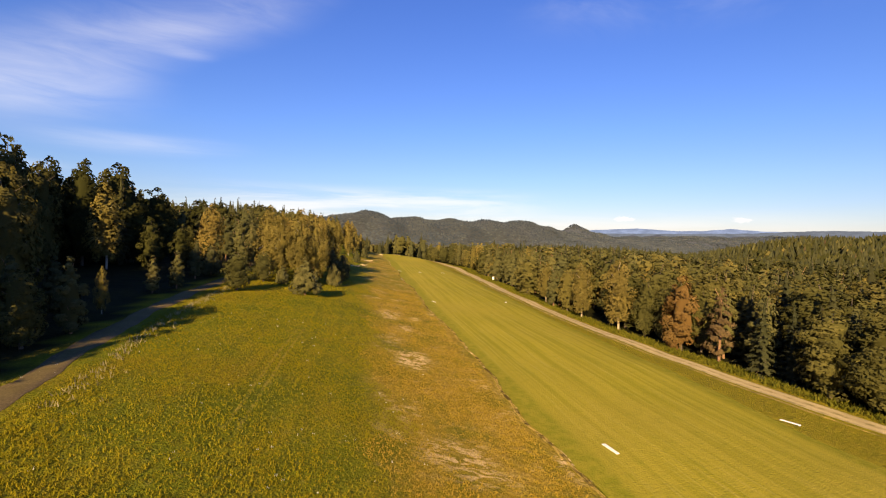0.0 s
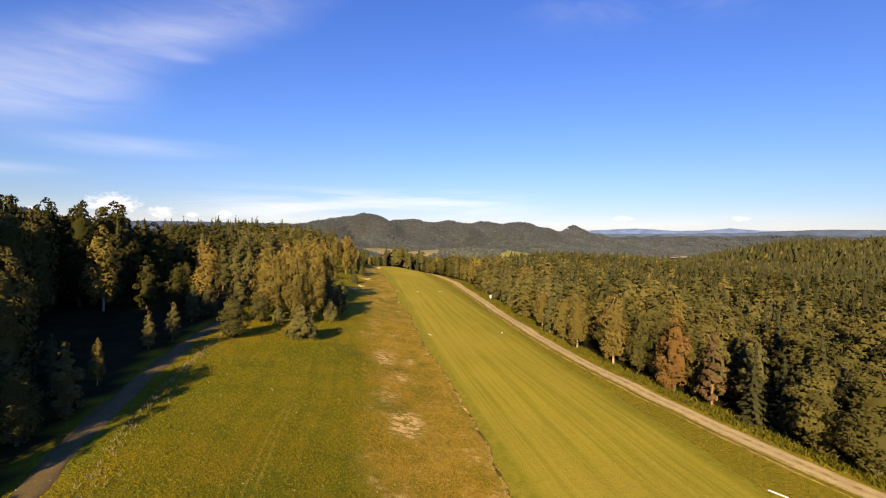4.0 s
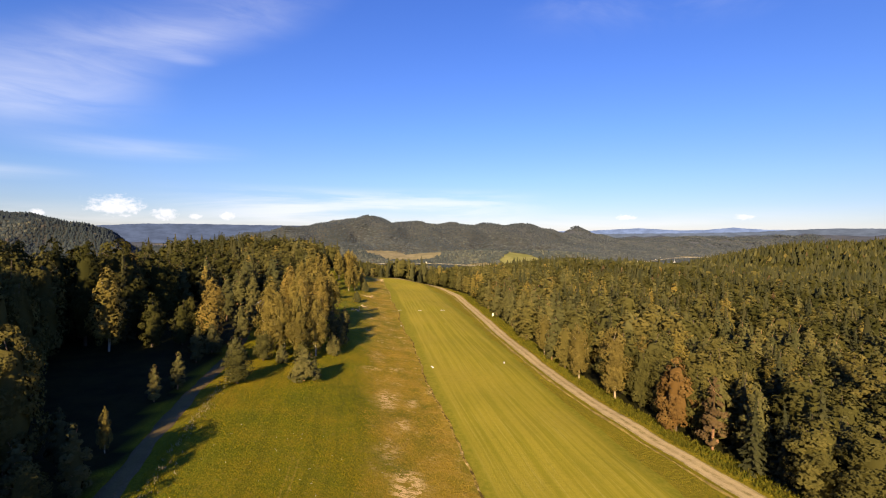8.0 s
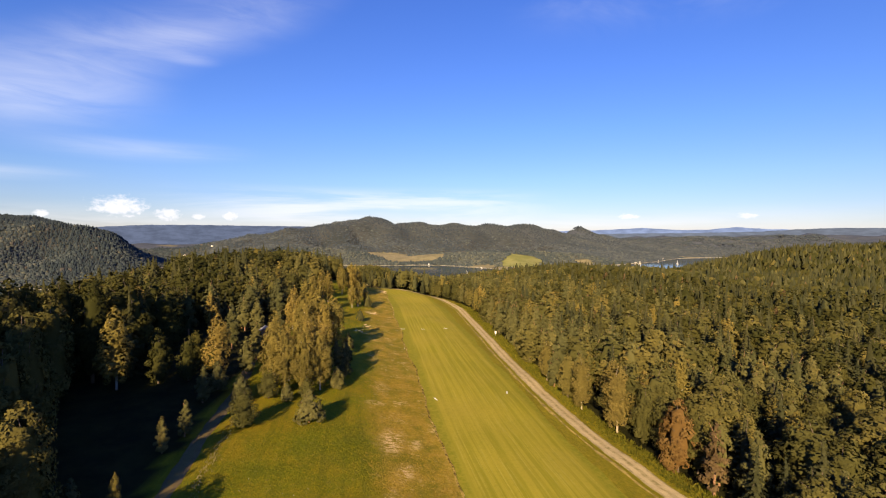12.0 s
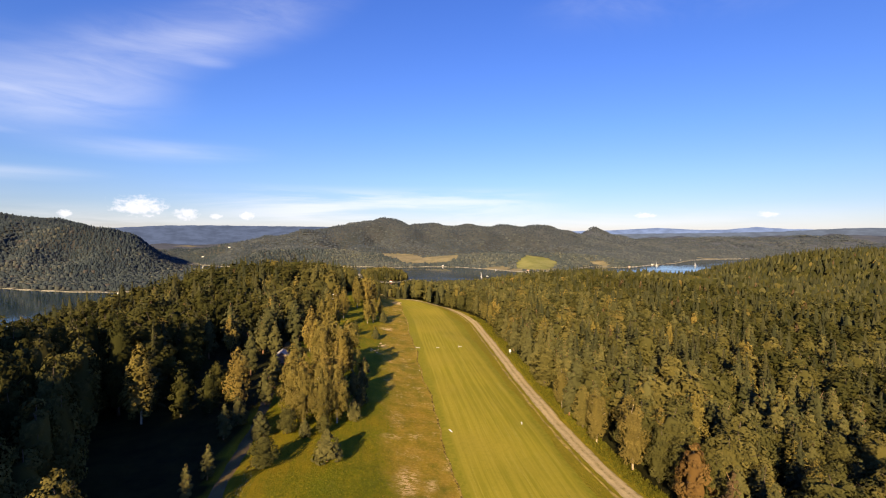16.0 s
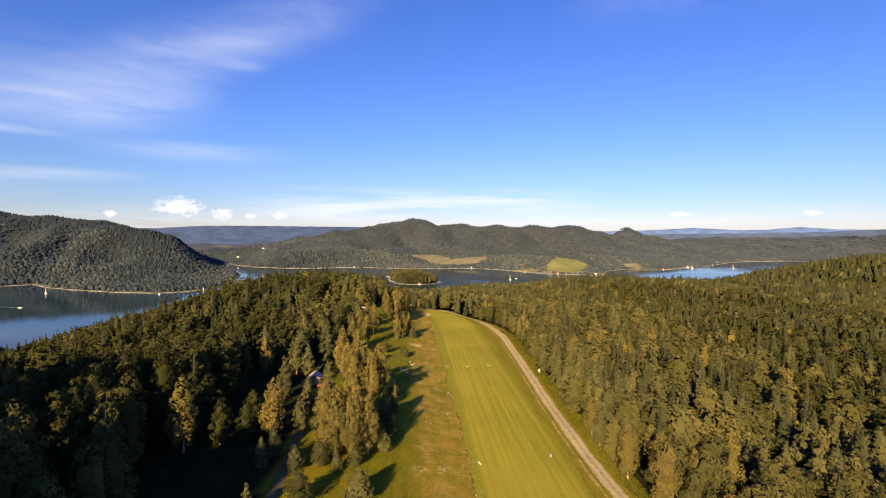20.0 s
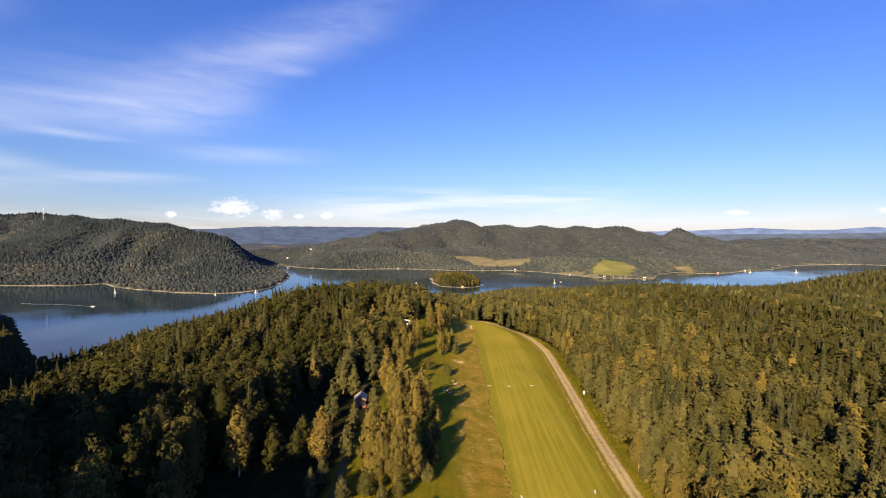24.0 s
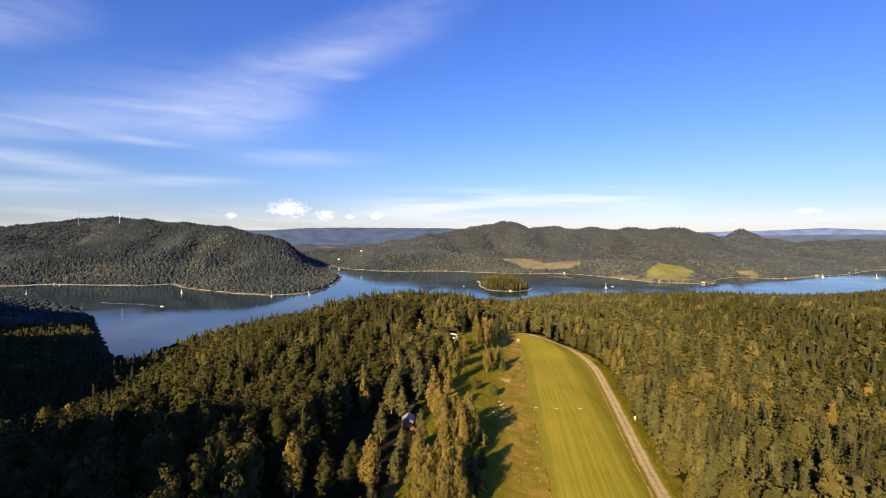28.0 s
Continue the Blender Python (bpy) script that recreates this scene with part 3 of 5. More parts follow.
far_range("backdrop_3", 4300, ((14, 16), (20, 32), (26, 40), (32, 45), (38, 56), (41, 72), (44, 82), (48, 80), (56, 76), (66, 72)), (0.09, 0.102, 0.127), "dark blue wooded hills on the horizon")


def rounded_line(points, step):
    """A smooth line through the points (Catmull-Rom), as an array."""
    pts = [np.array(p, float) for p in points]
    pts = [2 * pts[0] - pts[1], *pts, 2 * pts[-1] - pts[-2]]
    out = []
    for a, b, c, d in zip(pts, pts[1:], pts[2:], pts[3:]):
        for s in np.arange(0, 1, step / max(step, np.linalg.norm(c - b))):
            out.append(0.5 * (2 * b + (c - a) * s + (2 * a - 5 * b + 4 * c - d) * s * s + (3 * b - 3 * c + d - a) * s ** 3))
    return np.array([*out, pts[-2]])


def ribbon(name, line, half, mat, lift, ragged=0.25, cuts=8, crown=0.0):
    """A way that lies on the ground along a line; half: half its width. It stores the metres across."""
    way = np.gradient(line, axis=0)
    way /= np.linalg.norm(way, axis=1)[:, None]
    side = np.stack([way[:, 1], -way[:, 0]], 1)
    s = np.linspace(-1, 1, cuts + 1)
    run = np.arange(len(line))
    verts, across = [], []
    for k in s:
        w = half * k * (1 + ragged * abs(k) ** 4 * (np.sin(run * 0.37 + k * 3) * 0.4 + np.sin(run * 0.83 + k) * 0.35 + np.sin(run * 1.9) * 0.25) / half)
        q = line + side * w[:, None]
        z = ground_height(q[:, 0], q[:, 1]) + lift * (1 - abs(k) ** 6) + 0.012 - crown * k * k
        verts.append(np.stack([q[:, 0], q[:, 1], z], 1))
        across.append(w)
    V = np.array(verts).reshape(-1, 3)
    m = len(line)
    i = (np.arange(cuts)[:, None] * m + np.arange(m - 1)[None, :]).ravel()
    me = mesh_of(name, V, np.stack([i, i + 1, i + m + 1, i + m], 1)[:, ::-1], mat, smooth_shade=True)
    me.attributes.new("across", "FLOAT", "POINT").data.foreach_set("value", np.array(across).ravel().astype(np.float32))
    return me


def gravel_material(name, light, dark, grass, rut):
    m, n = material(name)
    p = n.add("ShaderNodeTexCoord").outputs["Object"]
    u = n.attr("across").outputs["Fac"]
    fine, mid = n.noise(p, 7.0, 4, 0.7), n.noise(p, 0.5, 4, 0.6)
    c = n.mix(n.span(fine, 0.3, 0.7), dark, light)
    c = n.mix(n.span(mid, 0.4, 0.7, 0, 0.5), c, [v * 0.75 for v in dark])
    near = n.maths("ABSOLUTE", n.maths("SUBTRACT", n.maths("ABSOLUTE", n.maths("ADD", u, n.maths("MULTIPLY", n.maths("SUBTRACT", mid, 0.5), 0.8))), 0.95))
    ruts = n.span(near, 0.25, 0.75, 1.0, 0.0)
    c = n.mix(n.maths("MULTIPLY", n.maths("SUBTRACT", 1.0, ruts), n.span(n.noise(p, 0.8, 4, 0.7), 0.4, 0.65, 0.15, grass)), c, (0.16, 0.135, 0.035))
    finish(n, c, 0.95, n.maths("SUBTRACT", fine, n.maths("MULTIPLY", ruts, rut)), 0.6, 0.05)
    return m


road_line = rounded_line(ROAD, 1.5)
track_line = rounded_line(TRACK, 1.2)
tagged(new("road", ribbon("road", road_line, 1.95, gravel_material("road_gravel", (0.56, 0.445, 0.25), (0.43, 0.335, 0.175), 0.75, 0.5), 0.07)),
       "pale two-track gravel road along the edge of the woods", "road", kind="structure")
VERGE = plain("dry_verge", (0.34, 0.25, 0.06), 0.95, 0.55, 0.7)
heading = np.gradient(road_line, axis=0)
heading /= np.linalg.norm(heading, axis=1)[:, None]
tagged(new("road_verge", ribbon("road_verge", road_line - np.stack([heading[:, 1], -heading[:, 0]], 1) * 3.3, 0.3, VERGE, 0.03, 0.35, 4)), "pale trodden line beside the gravel road", "verge", kind="structure")
tagged(new("dirt_track", ribbon("dirt_track", track_line, 0.92, gravel_material("track_gravel", (0.171, 0.126, 0.0632), (0.104, 0.078, 0.0386), 0.25, 0.3), 0.06)),
       "grey gravel track beside the meadow", "track", kind="structure")


def strip_material():
    m, n = material("mown_grass")
    p = n.add("ShaderNodeTexCoord").outputs["Object"]
    u = n.attr("across").outputs["Fac"]
    lines = n.noise(n.add("ShaderNodeCombineXYZ", {0: u, 1: n.maths("MULTIPLY", n.add("ShaderNodeSeparateXYZ", {0: p}).outputs[1], 0.012), 2: 0.0}).outputs[0], 0.9, 4, 0.6)
    big, fine, tuft = n.noise(p, 0.03, 4), n.noise(p, 1.3, 4, 0.65), n.noise(p, 7.0, 2)
    c = n.mix(n.span(lines, 0.40, 0.60), (0.2230, 0.2010, 0.0173), (0.2946, 0.2492, 0.0281))
    thin = n.noise(n.add("ShaderNodeCombineXYZ", {0: n.maths("ADD", u, n.maths("MULTIPLY", big, 2.0)), 1: n.maths("MULTIPLY", n.add("ShaderNodeSeparateXYZ", {0: p}).outputs[1], 0.02), 2: 0.0}).outputs[0], 3.2, 3, 0.6)
    c = n.mix(n.span(thin, 0.52, 0.7, 0, 0.5), c, (0.3600, 0.3005, 0.0650))
    c = n.mix(n.span(big, 0.4, 0.65, 0, 0.6), c, (0.3212, 0.2553, 0.0347))
    c = n.mix(n.span(fine, 0.45, 0.75, 0, 0.35), c, (0.1719, 0.1789, 0.0151))
    c = n.mix(n.span(n.maths("ABSOLUTE", u), 9.6, 11.0), c, n.mix(n.span(fine, 0.35, 0.65), (0.1831, 0.1789, 0.0151), (0.2526, 0.2191, 0.0239)))
    finish(n, c, 0.95, n.maths("ADD", tuft, fine), 0.5, 0.1)
    return m


def build_strip():
    ys = np.arange(-120, 304, 1.5)
    wide = np.interp(ys, (-120, 0, 30, 80, 130, 236, 262, 285, 302), (26, 26, 24.6, 23.6, 24.8, 28, 25, 18, 6))
    a = strip_edge(ys)
    straight = 14.05 - 0.0985 * ys - np.where(ys > 270, 0.004 * np.clip(ys - 270, 0, 80) ** 2, 0)
    s = np.linspace(0, 1, 19)
    verts, across = [], []
    for k in s:
        if k in (0, 1):
            q = a + wide * k + np.sin(ys * 0.31) * 0.16 + np.sin(ys * 0.83) * 0.12 + np.sin(ys * 1.7) * 0.08
        else:
            q = straight + wide * k
        verts.append(np.stack([q, ys, ground_height(q, ys) + 0.05 * (0 if k in (0, 1) else 1) + 0.012], 1))
        across.append(q - straight - 0.5 * wide)
    m = len(ys)
    i = (np.arange(len(s) - 1)[:, None] * m + np.arange(m - 1)[None, :]).ravel()
    me = mesh_of("airstrip", np.array(verts).reshape(-1, 3), np.stack([i, i + 1, i + m + 1, i + m], 1)[:, ::-1], strip_material(), smooth_shade=True)
    me.attributes.new("across", "FLOAT", "POINT").data.foreach_set("value", np.array(across).ravel().astype(np.float32))
    tagged(new("airstrip", me), "closely mown yellow-green grass airstrip with faint mowing lines", "airstrip", kind="structure")


build_strip()

# ---------------------------------------------------------------- trees
SHAPES = {  # height, radius, crown's foot, profile over the crown's height (foot to tip)
    "birch": (13.0, 1.95, 0.13, (0.45, 0.8, 1.0, 0.95, 0.78, 0.5, 0.14)),
    "broadleaf": (13.5, 3.1, 0.08, (0.5, 0.85, 1.0, 0.98, 0.86, 0.62, 0.25)),
    "spruce": (15.0, 2.3, 0.03, (1.0, 0.92, 0.76, 0.58, 0.40, 0.22, 0.02)),
    "pine": (13.5, 2.3, 0.09, (0.62, 0.95, 1.0, 0.86, 0.64, 0.38, 0.08)),
    "bush": (6.6, 2.35, 0.08, (0.80, 1.0, 0.97, 0.84, 0.64, 0.40, 0.10)),
    "larch": (12.0, 1.9, 0.14, (0.8, 1.0, 0.92, 0.74, 0.55, 0.32, 0.06)),
    "linden": (13.5, 3.0, 0.07, (0.55, 0.88, 1.0, 0.95, 0.8, 0.55, 0.2)),
    "ash": (14.0, 3.2, 0.15, (0.55, 0.9, 1.0, 0.97, 0.84, 0.6, 0.25)),
    "copper": (12.5, 2.7, 0.10, (0.6, 0.9, 1.0, 0.95, 0.8, 0.55, 0.2)),
}
# boughs in a crown, their size against the crown's radius, how far they are drawn out upwards
BOUGHS = {"birch": (22, 0.46, 1.7), "broadleaf": (30, 0.40, 0.85), "pine": (34, 0.34, 0.8), "bush": (34, 0.34, 0.9), "copper": (26, 0.40, 0.9), "ash": (30, 0.38, 0.9), "linden": (32, 0.36, 0.8), "larch": (30, 0.36, 0.6)}


def unit(v):
    return v / (np.linalg.norm(v, axis=1)[:, None] + 1e-9)


def crown_points(kind, count, size, seed):
    """Leaf sprays of a crown, gathered into boughs: points, faces, normals and a number for each bough."""
    rng = np.random.default_rng(seed)
    height, radius, foot, profile = SHAPES[kind]
    s = np.linspace(0, 1, len(profile))
    if kind == "spruce":
        # whorls of drooping branches
        tiers, each = 15, 8
        h0 = np.repeat(((np.arange(tiers) + 0.2) / tiers) ** 0.92, each) + rng.normal(0, 0.012, tiers * each)
        turn0 = np.tile(np.arange(each) / each, tiers) * 6.283 + np.repeat(rng.random(tiers), each) * 6.283 + rng.normal(0, 0.16, tiers * each)
        reach = np.interp(h0, s, profile) * radius * rng.uniform(0.78, 1.16, tiers * each)
        k = rng.choice(tiers * each, count, p=(reach + 0.15) / (reach + 0.15).sum())
        along = np.sqrt(rng.random(count)) * 0.85 + 0.18
        r, turn = reach[k] * along, turn0[k] + rng.normal(0, 0.13, count) * (1.25 - along)
        out = np.stack([np.cos(turn), np.sin(turn), np.zeros(count)], 1)
        centre = out * r[:, None]
        centre[:, 2] = height * (foot + np.clip(h0[k], 0, 0.99) * (1 - foot)) - r * 0.28 + r * along * 0.1
        normal = unit(out * 0.75 + np.array((0, 0, 0.75)) + rng.normal(0, 0.22, (count, 3)))
        u = unit(out + np.stack([rng.normal(0, 0.2, count), rng.normal(0, 0.2, count), rng.normal(-0.3, 0.15, count)], 1))
        scale = size * (0.7 + 0.6 * rng.random(count)) * np.clip(0.35 + r / radius, 0.35, 1.0)
        clump = (k * 0.618) % 1
    else:
        boughs, big, drawn = BOUGHS[kind]
        i = np.arange(boughs)
        h0 = np.clip((i + rng.uniform(0.1, 0.9, boughs)) / boughs, 0.03, 0.97)
        turn0 = i * 2.39996 + rng.normal(0, 0.35, boughs)
        edge = np.interp(h0, s, profile) * radius * rng.uniform(0.84, 1.15, boughs)
        ball = radius * big * rng.uniform(0.75, 1.3, boughs) * np.clip(edge / radius + 0.15, 0.35, 1.0)
        hub = np.stack([np.cos(turn0), np.sin(turn0), np.zeros(boughs)], 1) * np.maximum(edge - ball * 0.8, 0.05)[:, None]
        hub[:, 2] = height * (foot + h0 * (1 - foot)) - ball * drawn * 0.35
        k = rng.choice(boughs, count * 2, p=ball ** 2 / (ball ** 2).sum())
        way = unit(rng.normal(0, 1, (count * 2, 3)))
        side = unit(hub[k] - (0, 0, 1) * hub[k] * 1.0 + (0, 0, 0.35) * np.ones((count * 2, 3)))
        keep = np.sum(way * side, 1) > -0.25
        k, way = k[keep][:count], way[keep][:count]
        count = len(k)
        centre = hub[k] + way * (ball[k] * (0.72 + 0.36 * rng.random(count)))[:, None] * np.array((1, 1, drawn))
        out = unit(centre * (1, 1, 0) + 1e-4)
        top = (centre[:, 2] / height - foot) / (1 - foot)
        normal = unit(way * 0.5 + out * 0.7 + np.array((0, 0, 1.0)) * (0.15 + 0.55 * np.clip(top, 0, 1) ** 2)[:, None] + rng.normal(0, 0.13, (count, 3)))
        lift = {"birch": -0.5, "pine": 0.5, "bush": 0.6, "larch": -0.2}.get(kind, 0.1)
        u = rng.normal(0, 0.55, (count, 3)) + out * 0.4 + np.array((0, 0, lift))
        scale = size * (0.65 + 0.7 * rng.random(count))
        clump = rng.random(boughs)[k]
    face = unit(normal + rng.normal(0, 0.3, (count, 3)))
    u = unit(u - face * np.sum(u * face, 1)[:, None])
    w = np.cross(face, u) * (0.5 + 0.3 * rng.random(count))[:, None]
    u, w = u * scale[:, None], w * scale[:, None]
    V = np.stack([centre - u * 0.7 - w, centre + u, centre - u * 0.7 + w], 1).reshape(-1, 3)
    V[:, 2] = np.maximum(V[:, 2], 0.15)
    F = np.arange(len(V)).reshape(-1, 3)
    flip = np.sum(np.cross(V[1::3] - V[0::3], V[2::3] - V[0::3]) * normal, 1) < 0
    F[flip] = F[flip][:, ::-1]
    return V, F, np.repeat(normal, 3, 0), np.repeat(clump, 3)


def crown_core(kind, seed, levels, sides, inner):
    """The closed inner body of a crown, an uneven low solid."""
    rng = np.random.default_rng(seed)
    height, radius, foot, profile = SHAPES[kind]
    verts, faces = [], []
    for h in levels:
        r = np.interp(h, np.linspace(0, 1, len(profile)), profile) * radius * inner
        turn = rng.random()
        for k in range(sides):
            f = 6.283 * (k + turn) / sides
            q = r * rng.uniform(0.74, 1.22)
            verts.append((math.cos(f) * q, math.sin(f) * q, height * (foot + (h + rng.uniform(-0.04, 0.04)) * (1 - foot))))
    top = {"spruce": 1.0, "larch": 0.97, "pine": 0.9, "birch": 0.86}.get(kind, 0.84)
    verts.append((rng.normal(0, 0.15), rng.normal(0, 0.15), height * top * rng.uniform(0.96, 1.02)))
    for i in range(len(levels) - 1):
        for k in range(sides):
            a, b, c, d = i * sides + k, i * sides + (k + 1) % sides, (i + 1) * sides + (k + 1) % sides, (i + 1) * sides + k
            faces += [(a, b, c), (a, c, d)]
    for k in range(sides):
        faces.append(((len(levels) - 1) * sides + k, (len(levels) - 1) * sides + (k + 1) % sides, len(verts) - 1))
    V, F = np.maximum(np.array(verts), (-99, -99, 0.1)), np.array(faces)
    N = np.zeros(V.shape)
    across = np.cross(V[F[:, 1]] - V[F[:, 0]], V[F[:, 2]] - V[F[:, 0]])
    for k in range(3):
        np.add.at(N, F[:, k], across)
    # halved bough tone: shade inside the crown is put into the core's colour
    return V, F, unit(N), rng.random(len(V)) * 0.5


def tube(points, radii, sides=6):
    """A tapered round limb along the points: points and four-cornered faces."""
    points = np.array(points, float)
    way = np.gradient(points, axis=0)
    verts = []
    for p, d, r in zip(points, way, radii):
        d = d / np.linalg.norm(d)
        a = np.cross(d, (0.3, 0.9, 0.2))
        a /= np.linalg.norm(a)
        b = np.cross(d, a)
        for k in range(sides):
            f = 6.283 * k / sides
            verts.append(p + (a * math.cos(f) + b * math.sin(f)) * r)
    faces = []
    for i in range(len(points) - 1):
        for k in range(sides):
            faces.append((i * sides + k, i * sides + (k + 1) % sides, (i + 1) * sides + (k + 1) % sides, (i + 1) * sides + k))
    return np.array(verts), np.array(faces)


def join(pieces):
    """Pieces of points, faces and anything else that goes with each point, as one."""
    counts = np.cumsum([0] + [len(p[0]) for p in pieces])
    faces = np.concatenate([p[1] + n for p, n in zip(pieces, counts)])
    return (np.concatenate([p[0] for p in pieces]), faces, *(np.concatenate(rest) for rest in zip(*(p[2:] for p in pieces))))


def trunk_points(kind, seed):
    rng = np.random.default_rng(seed + 77)
    height, radius, foot, profile = SHAPES[kind]
    base = {"birch": 0.11, "broadleaf": 0.24, "spruce": 0.2, "pine": 0.18, "bush": 0.12, "larch": 0.17, "copper": 0.18, "ash": 0.2, "linden": 0.22}[kind]
    stem = [(rng.normal(0, 0.05) * k, rng.normal(0, 0.05) * k, height * k / 6 * (0.78 if kind == "birch" else 0.95) - (0.3 if k == 0 else 0)) for k in range(7)]
    stem[0] = (0, 0, -0.4)
    pieces = [tube(stem, [base * (1.25 - 0.19 * k) for k in range(7)])]
    for k in range(6):
        z = height * (foot + 0.06 + (0.84 - foot) * k / 6)
        f = rng.random() * 6.283
        reach = radius * np.interp((z / height - foot) / (1 - foot), np.linspace(0, 1, len(profile)), profile) * (0.5 if kind == "birch" else 0.8)
        up = -0.25 if kind in ("spruce", "larch") else 0.75
        mid = (math.cos(f) * reach * 0.5, math.sin(f) * reach * 0.5, z + reach * up * 0.4)
        tip = (math.cos(f) * reach, math.sin(f) * reach, z + reach * up)
        pieces.append(tube([(0, 0, z), mid, tip], [base * 0.36, base * 0.22, 0.02], 3))
    return join(pieces)


BARK = {"birch": BARK_WHITE, "broadleaf": BARK_DARK, "spruce": BARK_DARK, "pine": BARK_RED, "bush": BARK_RED, "larch": BARK_RED, "copper": BARK_DARK, "ash": BARK_PALE, "linden": BARK_DARK}
TREE_WORDS = {
    "birch": ("birch_tree", "slender golden-green birch with a white trunk", "birch"),
    "broadleaf": ("broadleaf_tree", "full-crowned broadleaf tree turning from green to yellow", "tree"),
    "spruce": ("spruce_tree", "dark green pointed spruce with drooping branches", "spruce"),
    "pine": ("pine_tree", "grey-green pine with a ragged crown", "pine"),
    "bush": ("young_pine", "bushy young pine with dense grey-green needles", "pine"),
    "linden": ("dark_broadleaf_tree", "dark green broadleaf tree with a dense round crown", "tree"),
    "ash": ("ash_tree", "broad golden-brown tree with a bare pale trunk", "tree"),
    "copper": ("beech_tree", "round-crowned tree with copper-red autumn leaves", "tree"),
    "larch": ("larch_tree", "rusty brown dry conifer at the edge of the woods", "conifer"),
}
VARIANTS = 4
CLOSE = {"birch": (3600, 0.15), "broadleaf": (5000, 0.19), "spruce": (2600, 0.34), "pine": (3000, 0.23), "bush": (2400, 0.22), "larch": (1300, 0.22), "copper": (3600, 0.2), "ash": (4200, 0.2), "linden": (4200, 0.2)}
MID = {"birch": (2000, 0.19), "broadleaf": (2900, 0.23), "spruce": (1600, 0.40), "pine": (1900, 0.26), "bush": (1300, 0.27), "larch": (900, 0.27), "copper": (2400, 0.24), "ash": (2500, 0.24), "linden": (2600, 0.23)}
APART = {"birch": (800, 0.31), "broadleaf": (780, 0.42), "spruce": (680, 0.52), "pine": (720, 0.40), "bush": (520, 0.45), "larch": (420, 0.42), "copper": (800, 0.42), "ash": (800, 0.42), "linden": (780, 0.42)}
CORE = {"birch": 0.28, "larch": 0.08, "spruce": 0.42, "pine": 0.48, "broadleaf": 0.54, "linden": 0.54, "ash": 0.52, "copper": 0.52, "bush": 0.5}
LEAF["bush"] = LEAF["pine"]
for leaves in (FAR_HAZE_LEAF, HAZY_LEAF):
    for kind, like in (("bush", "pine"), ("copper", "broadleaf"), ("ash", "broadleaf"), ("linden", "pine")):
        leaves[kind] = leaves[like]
BANK = {}
for kind in SHAPES:
    for v in range(VARIANTS):
        seed = 100 * v + len(kind) * 7
        TV, TF = trunk_points(kind, seed)
        trunk = mesh_of("trunk", TV, TF, BARK[kind], smooth_shade=True)
        core = crown_core(kind, seed, (0.03, 0.3, 0.6, 0.82), 8, CORE.get(kind, 0.52))
        for near, (count, size) in enumerate((CLOSE[kind], MID[kind], APART[kind])):
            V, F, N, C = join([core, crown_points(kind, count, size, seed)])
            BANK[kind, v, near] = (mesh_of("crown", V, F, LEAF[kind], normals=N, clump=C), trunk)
placed = {kind: 0 for kind in SHAPES}
tree_rng = random.Random(5)
TAKEN = []


def plant(kind, x, y, size=1.0, wide=1.0, label=""):
    """One tree of its own, with trunk and crown."""
    name, words, category = TREE_WORDS[kind]
    wide = wide * 0.97 if kind == "birch" else wide
    crown, trunk = BANK[kind, tree_rng.randrange(VARIANTS), 0 if math.hypot(x, y) < (100 if kind == "birch" else 72) else 1 if math.hypot(x, y) < (135 if x < -20 else 115) else 2]
    tree = new(name)
    part("trunk", trunk, tree)
    part("crown", crown, tree)
    tree.matrix_basis = pose(x, y, height_at(x, y), tree_rng.uniform(-2, 2), tree_rng.uniform(-2, 2), tree_rng.uniform(0, 360)) @ Matrix.Diagonal((size * wide, size * wide, size, 1))
    tagged(tree, label or words, category, group="trees round the airstrip")
    placed[kind] += 1
    TAKEN.append((x, y, SHAPES[kind][1] * size * wide * 0.6))
    return tree


